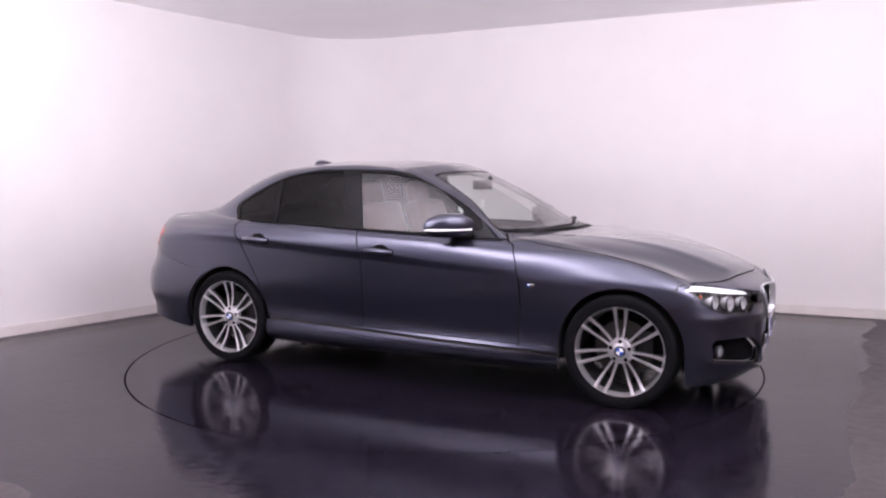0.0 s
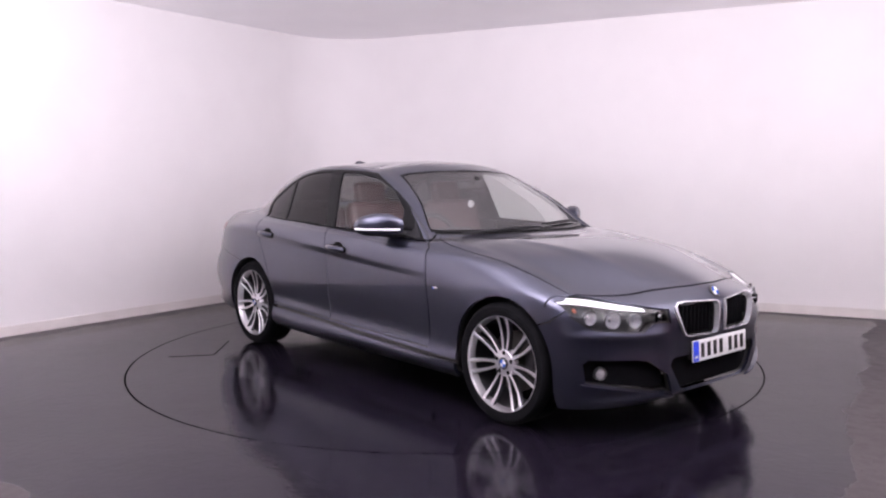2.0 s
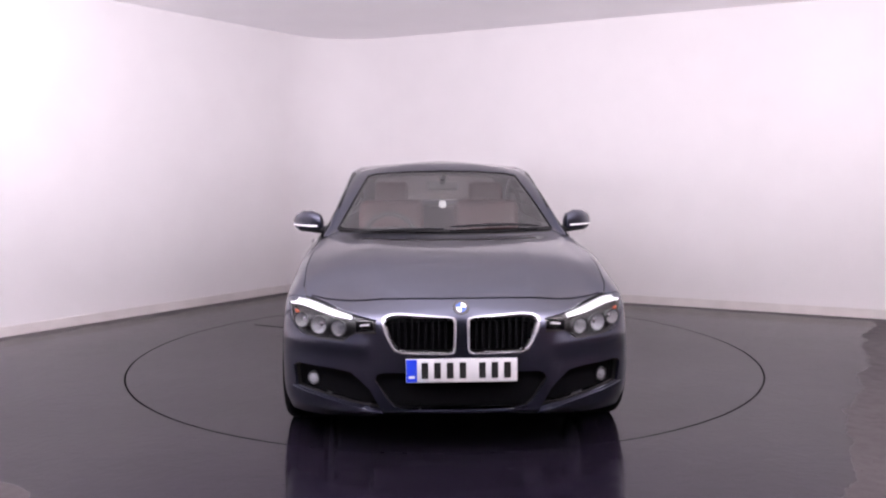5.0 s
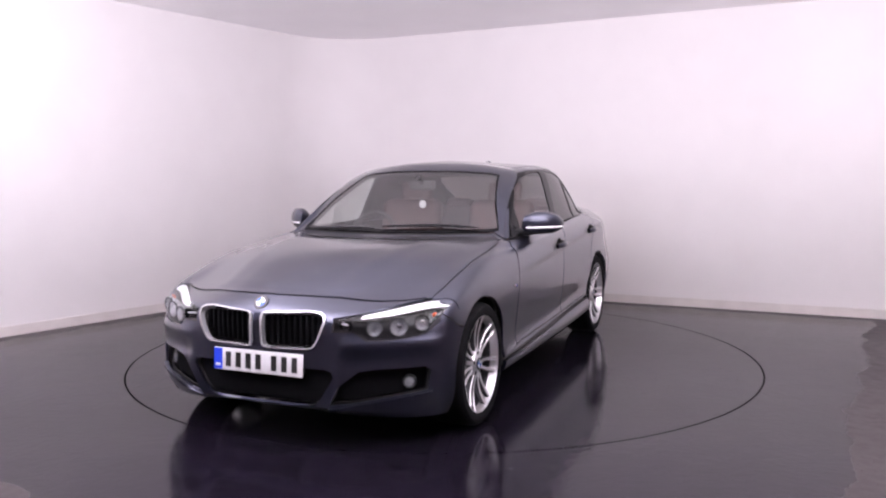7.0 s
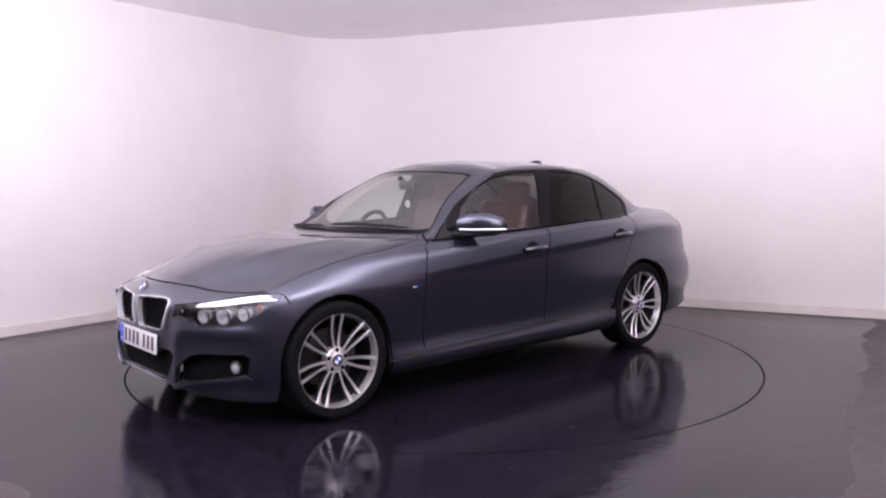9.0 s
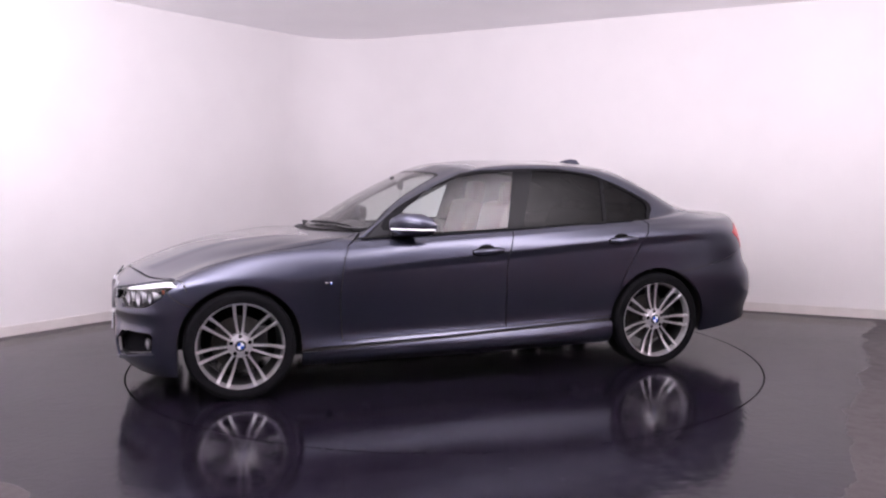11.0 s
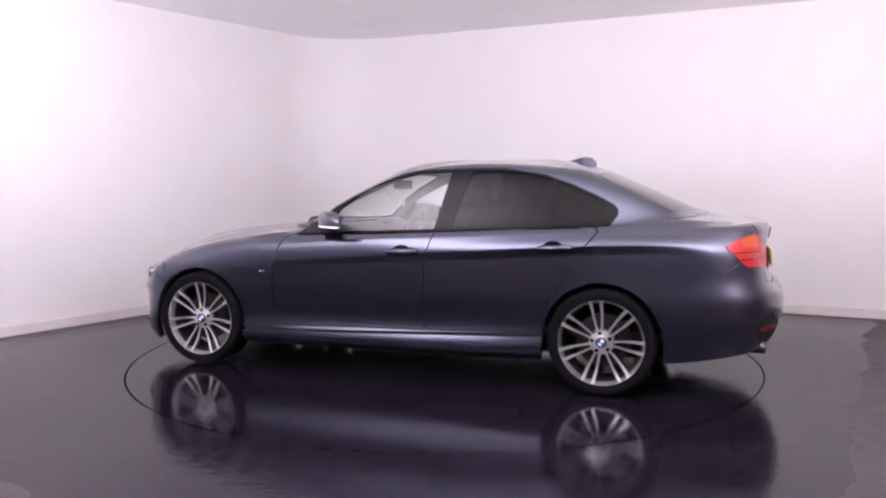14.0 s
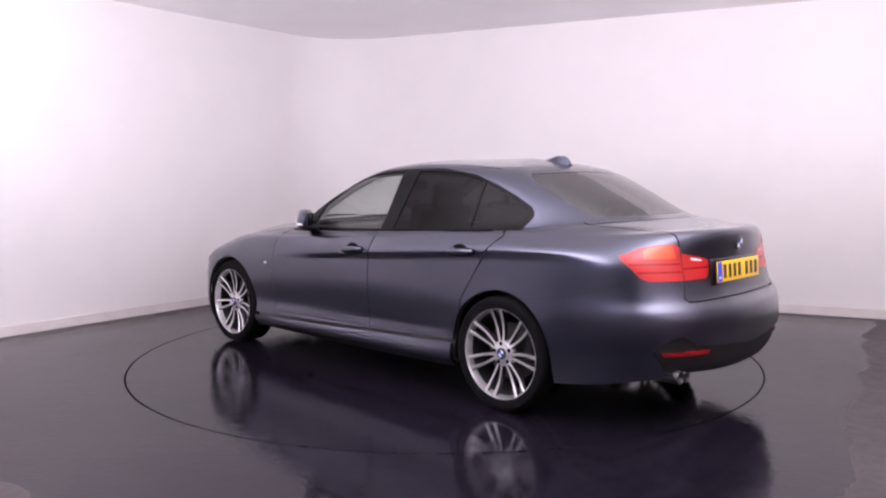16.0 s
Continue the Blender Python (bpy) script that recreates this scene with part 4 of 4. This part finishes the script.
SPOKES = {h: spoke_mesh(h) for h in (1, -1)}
wheel = new("wheel")
wheel.parent = car
tyre_profile = [(.255, .098), (.262, .108), (.285, .114), (.306, .111), (.319, .100), (.326, .085), (.328, .06), (.328, .047), (.321, .046), (.321, .036), (.328, .035), (.328, .006), (.321, .005), (.321, -.005), (.328, -.006), (.328, -.085), (.319, -.10), (.30, -.112), (.255, -.10)]
add("tyre", lathe_bm(tyre_profile, 96, "y", None, True), RUBBER, wheel, "low-profile black tyre", 30)
rim = add("rim", lathe_bm([(.2585, .100), (.257, .106), (.2535, .1055), (.2505, .098), (.248, .085), (.241, .060)], 96, "y"), ALLOY, wheel, "multi-spoke silver alloy rim", 30)
bm = bmesh.new()
bm.from_mesh(rim.data)
bmesh.ops.delete(bm, geom=[f for f in bm.faces if len(f.verts) > 4], context="FACES")
bm.to_mesh(rim.data)
bm.free()
barrel = lathe_bm([(.2405, .062), (.234, .03), (.226, -.09), (.255, -.105)], 72, "y")
bmesh.ops.delete(barrel, geom=[f for f in barrel.faces if len(f.verts) > 4], context="FACES")
add("barrel", barrel, ALLOY_DARK, wheel, "dark inside of the rim")
hub = lathe_bm([(.0001, .082), (.036, .083), (.040, .080), (.066, .0795), (.073, .072), (.078, .045), (.0001, .045)], 60, "y")
add("hub", hub, ALLOY, rim)
for k in range(5):
    a = 2 * math.pi * k / 5 + math.pi / 2
    add("bolt_hole", lathe_bm([(.0115, .079), (.0115, .0808), (.0001, .0808)], 20, "y"), SEAM, rim, m=pose(.056 * math.cos(a), 0, .056 * math.sin(a)))
badge("centre_cap", .033, rim, pose(0, .083, 0, 0, 0, 90))
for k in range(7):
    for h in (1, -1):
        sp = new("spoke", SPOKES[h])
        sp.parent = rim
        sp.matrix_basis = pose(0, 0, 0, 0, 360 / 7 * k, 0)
add("brake_disc", lathe_bm([(.0001, .0), (.09, .0), (.165, -.005), (.165, -.03), (.0001, -.03)], 48, "y"), STEEL, wheel, "bare steel brake disc")
add("brake_caliper", box_bm((.07, .06, .15), (-.13, -.01, .03), .015), ALLOY_DARK, wheel)
wheel.matrix_basis = pose(1.405, .787, .328)


for x, y, turn, spin in ((-1.405, .785, 0, 8), (1.405, -.787, 180, 0), (-1.405, -.785, 180, 0)):
    w = copy_thing(wheel, pose(x, y, .328, 0, spin, turn))
for x in (1.405, -1.405):
    for s in (1, -1):
        pts = [(x + .368 * math.cos(a), .333 + .368 * math.sin(a)) for a in [math.pi * k / 24 for k in range(25)]]
        bm = bmesh.new()
        rows = [[bm.verts.new((px, s * y, pz)) for y in (.45, .86)] for px, pz in [(x + .368, .24)] + pts + [(x - .368, .24)]]
        for a, b in zip(rows, rows[1:]):
            bm.faces.new((a[0], a[1], b[1], b[0]))
        bm.faces.new([r[0] for r in rows])
        add("wheel_arch_liner", bm, PLASTIC, car)

# ---- flanks ----
def surface_y(x, z):
    hit, *_ = TREE.ray_cast(Vector((x, 2.0, z)), Vector((0, -1, 0)))
    return hit.y if hit else 0.9


for s in (1, -1):
    doors = [o for o in car.children if o.name.split(".")[0] in ("front_door", "rear_door")]
    pick = {"front": [o for o in doors if o.name.startswith("front_door")][0 if s == 1 else 1], "rear": [o for o in doors if o.name.startswith("rear_door")][0 if s == 1 else 1]}
    for key, x0, x1, z in (("front", -.25, -.045, .846), ("rear", -1.225, -1.02, .892)):
        pts = [(x0 + (x1 - x0) * i / 8, z + .008 * (.5 - i / 8)) for i in range(9)]
        line = [(px, s * (surface_y(px, pz) + .004 + .032 * math.sin(math.pi * (.12 + .76 * i / 8))), pz) for i, (px, pz) in enumerate(pts)]
        handle = add("door_handle", tube_bm(line, [.011, .0155, .0175, .0178, .0178, .0178, .017, .015, .010], 12, None, 1.15), PAINT, pick[key], "body-coloured bar handle")
        rest = [(px, s * (surface_y(px, pz) + .001), pz - .003) for px, pz in pts]
        # black bar, a little thicker than the handle, against the door
        add("handle_backing", tube_bm(rest, [.014, .019, .0215, .0218, .0218, .0218, .021, .019, .013], 12, None, 1.15), SEAM, handle, "black bar behind the handle")
        cx = (x0 + x1) / 2 + .01
        sy = surface_y(cx, z)
        # flat black dome on the door, painted shade of the handle recess
        add("handle_shade", lathe_bm([(.058, -.003), (.050, .004), (.0001, .006)], 28, "y"), SEAM, handle, "black disc for the shaded recess behind the handle", m=pose(cx, s * sy, z + .008) @ Matrix.Diagonal((1, s, .62, 1)))
    # wing mirror
    hull = [(.81, .43, 1.012, .03, .028), (.825, .425, 1.02, .06, .052), (.88, .39, 1.028, .074, .07), (.95, .335, 1.028, .072, .068), (1.0, .29, 1.02, .056, .053), (1.025, .262, 1.015, .028, .026)]
    mirror = add("wing_mirror", blob_bm([(s * h[0], *h[1:]) for h in hull], 28, 2.7), PAINT, pick["front"], "painted wing mirror with a white repeater", 50)
    add("mirror_glass", box_bm((.006, .13, .09), (.285, s * .925, 1.028), .002, 2, Matrix.Rotation(s * radians(38), 3, "Z")), TRIM, mirror)
    add("mirror_base", blob_bm([(s * .79, .41, .968, .07, .024), (s * .84, .39, .97, .07, .024), (s * .90, .355, .974, .065, .022), (s * .97, .305, .976, .055, .02), (s * 1.0, .28, .98, .035, .012)], 20, 2.6), PLASTIC, mirror, "black mirror foot")
    arc = [(.475, .845), (.462, .88), (.424, .93), (.375, .975), (.328, 1.01), (.278, 1.026), (.24, 1.018)]
    add("repeater", tube_bm([(px, s * py, .998) for px, py in arc], .0072, 10), LAMP_WHITE, mirror, "white indicator strip")
    sail = bmesh.new()
    tri = [(.62, .945), (.445, .965), (.50, 1.055)]
    vs = [sail.verts.new((px, s * (surface_y(px, pz) + .003), pz)) for px, pz in tri]
    sail.faces.new(vs)
    add("mirror_sail", sail, PLASTIC, mirror)
    # belt moulding and wing badge
    belt = [(.66 - .16 * i, .936 + .0062 * i) for i in range(13)]
    add("belt_moulding", tube_bm([(px, s * (surface_y(px, pz) + .001), pz + .004) for px, pz in belt], .007, 8), TRIM, car, "gloss black strip under the windows")
    y = surface_y(.882, .683)
    tag = add("wing_badge", box_bm((.045, .004, .016), (.882, s * (y + .002), .683), .002), CHROME, car, "small bright wing badge")
    add("badge_stripe", box_bm((.012, .002, .013), (.866, s * (y + .0045), .683)), BADGE_BLUE, tag)
    # underside and jacking points
    for x in (.86, .62, -.86):
        add("jacking_pad", box_bm((.05, .04, .05), (x, s * .72, .165), .008), PLASTIC, car)

# ---- top and rear ----
fin = bmesh.new()
rings = []
for i in range(9):
    f = i / 8
    x = -1.055 - .19 * f
    h = .048 * math.sin(min(1, f * 1.25) * math.pi / 2) ** 1.3 * (1 if f < .9 else .55)
    w = .036 * (1 - .35 * f)
    hit, *_ = TREE.ray_cast(Vector((x, .001, 2)), Vector((0, 0, -1)))
    z0 = (hit.z if hit else 1.42) - .004
    rings.append([fin.verts.new((x, y, z)) for y, z in ((-w, z0), (-w * .6, z0 + h * .45 + .004), (-.006, z0 + h + .006), (.006, z0 + h + .006), (w * .6, z0 + h * .45 + .004), (w, z0))])
for a, b in zip(rings, rings[1:]):
    for k in range(5):
        fin.faces.new((a[k], a[k + 1], b[k + 1], b[k]))
fin.faces.new(rings[0]), fin.faces.new(rings[-1])
bmesh.ops.recalc_face_normals(fin, faces=fin.faces)
add("roof_aerial", fin, PAINT, car, "shark-fin roof aerial", 50)
for y in (.05, .085):
    pipe = lathe_bm([(.034, -.14), (.036, .0), (.033, .004), (.030, .0), (.029, -.12), (.0001, -.12)], 32, "x")
    add("exhaust_pipe", pipe, ALLOY_DARK, car, "dulled metal exhaust tip", m=pose(-2.335, .40 + y * 1.9, .295, 0, 0, 180))
for s, x0, y0, x1, y1 in ((1, .80, -.60, .91, -.02), (1, .88, .02, .70, .60)):
    pts = []
    for i in range(7):
        f = i / 6
        y = y0 + (y1 - y0) * f
        x = x0 + (x1 - x0) * f - .02 + .03 * math.sin(math.pi * f)
        hit, *_ = TREE.ray_cast(Vector((x, abs(y) + 1e-4, 2)), Vector((0, 0, -1)))
        pts.append((x, y, (hit.z if hit else .98) + .013))
    add("wiper", tube_bm(pts, [.005, .008, .009, .011, .009, .008, .004], 8), PLASTIC, car, "black wiper resting at the foot of the windscreen")
hit, *_ = TREE.ray_cast(Vector((-1.95, .3, 2)), Vector((0, 0, -1)))
add("washer_jet", box_bm((.012, .012, .012), (-1.93, .3, hit.z + .003), .003), PLASTIC, car)

# ---- underbody and cabin ----
add("underbody", box_bm((3.6, 1.3, .04), (-.15, 0, .22), .01), PLASTIC, car, "dark underbody")
add("exhaust_box", blob_bm([(.25, -2.0, .33, .12, .04), (.3, -2.0, .33, .16, .05), (.6, -2.0, .33, .16, .05), (.65, -2.0, .33, .12, .04)], 16), PLASTIC, car, "dull metal exhaust box")
cabin = add("cabin_floor", box_bm((2.9, 1.5, .05), (-.45, 0, .36), .01), CABIN, car)
add("dashboard", blob_bm([(-.70, .56, .84, .17, .09), (-.66, .56, .84, .2, .12), (-.2, .58, .85, .22, .11), (.2, .58, .85, .22, .11), (.66, .56, .84, .2, .12), (.70, .56, .84, .17, .09)], 24, 3.0), CABIN, car, "black moulded dashboard", 50)
add("instrument_hood", blob_bm([(-.55, .47, .93, .06, .03), (-.5, .47, .94, .09, .05), (-.28, .47, .94, .09, .05), (-.22, .47, .93, .06, .03)], 20), CABIN, car)
add("bulkhead", box_bm((.04, 1.5, .5), (.80, 0, .62), .01), CABIN, car)
tilt = Matrix.Rotation(radians(-24), 3, "Y")
wheel_ring = bmesh.new()
segs, small = 40, 10
ringv = []
for i in range(segs):
    a = 2 * math.pi * i / segs
    c = Vector((0, .178 * math.cos(a), .178 * math.sin(a)))
    d = c.normalized()
    ringv.append([wheel_ring.verts.new(tilt @ (c + d * (.016 * math.cos(2 * math.pi * k / small)) + Vector((.016 * math.sin(2 * math.pi * k / small), 0, 0)))) for k in range(small)])
for i in range(segs):
    for k in range(small):
        wheel_ring.faces.new((ringv[i][k], ringv[(i + 1) % segs][k], ringv[(i + 1) % segs][(k + 1) % small], ringv[i][(k + 1) % small]))
bmesh.ops.recalc_face_normals(wheel_ring, faces=wheel_ring.faces)
steer = add("steering_wheel", wheel_ring, CABIN, car, "black steering wheel on the right-hand side", m=pose(.27, -.37, .90))
add("steering_hub", blob_bm([(-.10, 0, 0, .015, .02), (-.06, 0, 0, .025, .05), (.06, 0, 0, .025, .05), (.10, 0, 0, .015, .02)], 16), CABIN, steer)
for a in (0, 180, 270):
    add("steering_spoke", box_bm((.014, .16, .03), (0, .09, 0), .005, 2, None), CABIN, steer, m=pose(0, 0, 0, a, 0, 0))


def seat(x, y, w, back_h, name, label):
    root = new(name)
    root.parent = car
    tagged(root, label)
    add("seat_cushion", box_bm((.52, w, .16), (x + .05, y, .50), .06, 4), LEATHER, root)
    add("backrest", box_bm((.15, w, back_h), (x - .26, y, .55 + back_h / 2), .06, 4, Matrix.Rotation(radians(-17), 3, "Y")), LEATHER, root, "red leather backrest")
    return root


for y in (.37, -.37):
    s_ = seat(-.12, y, .50, .60, "front_seat", "red leather front seat")
    add("headrest", box_bm((.09, .26, .17), (-.515, y, 1.20), .04, 4, Matrix.Rotation(radians(-10), 3, "Y")), LEATHER, s_)
    for d in (-.05, .05):
        add("headrest_post", tube_bm([(-.49, y + d, 1.0), (-.51, y + d, 1.15)], .006), CHROME, s_)
rear = seat(-1.02, 0, 1.28, .52, "rear_seat", "red leather rear bench")
for y in (.36, -.36):
    add("headrest", box_bm((.09, .24, .12), (-1.39, y, 1.07), .04, 4), LEATHER, rear)
add("parcel_shelf", box_bm((.46, 1.2, .03), (-1.68, 0, 1.0), .008), CABIN, car)
add("headlining", box_bm((.8, .86, .012), (-.56, 0, 1.372), .004), LINER, car, "pale cloth headlining")
for s in (1, -1):
    add("door_card", box_bm((.95, .03, .46), (.2, s * .80, .70), .012), CABIN, car, "dark door lining")
    add("door_card", box_bm((.72, .03, .48), (-.72, s * .80, .72), .012), CABIN, car, "dark door lining")
    add("armrest", box_bm((.45, .06, .05), (.12, s * .765, .74), .018), LEATHER, car)
mirror_in = add("rear_view_mirror", box_bm((.035, .22, .065), (.20, 0, 1.262), .015, 3, Matrix.Rotation(radians(-12), 3, "Z")), CABIN, car, "black inside mirror")
add("mirror_stalk", tube_bm([(.22, 0, 1.28), (.27, 0, 1.315)], .018), CABIN, mirror_in)
fresh = add("air_freshener", lathe_bm([(.0001, -.004), (.026, -.004), (.028, 0), (.026, .004), (.0001, .004)], 24, "x"), PLATE_WHITE, car, "round white air freshener on a cord", m=pose(.20, .0, 1.13, 0, 0, 0))
add("cord", tube_bm([(0, 0, .034), (0, 0, .11)], .0015, 6), PLASTIC, fresh)


def motions():
    rows = [(t, pose(0, 0, 0, 0, 0, a)) for t, a in TURN]
    walk(car, [(t, m @ CAR_OFFSET) for t, m in rows])
    walk(turntable, [(t, Matrix.Translation((*TABLE, 0)) @ m) for t, m in rows])


motions()
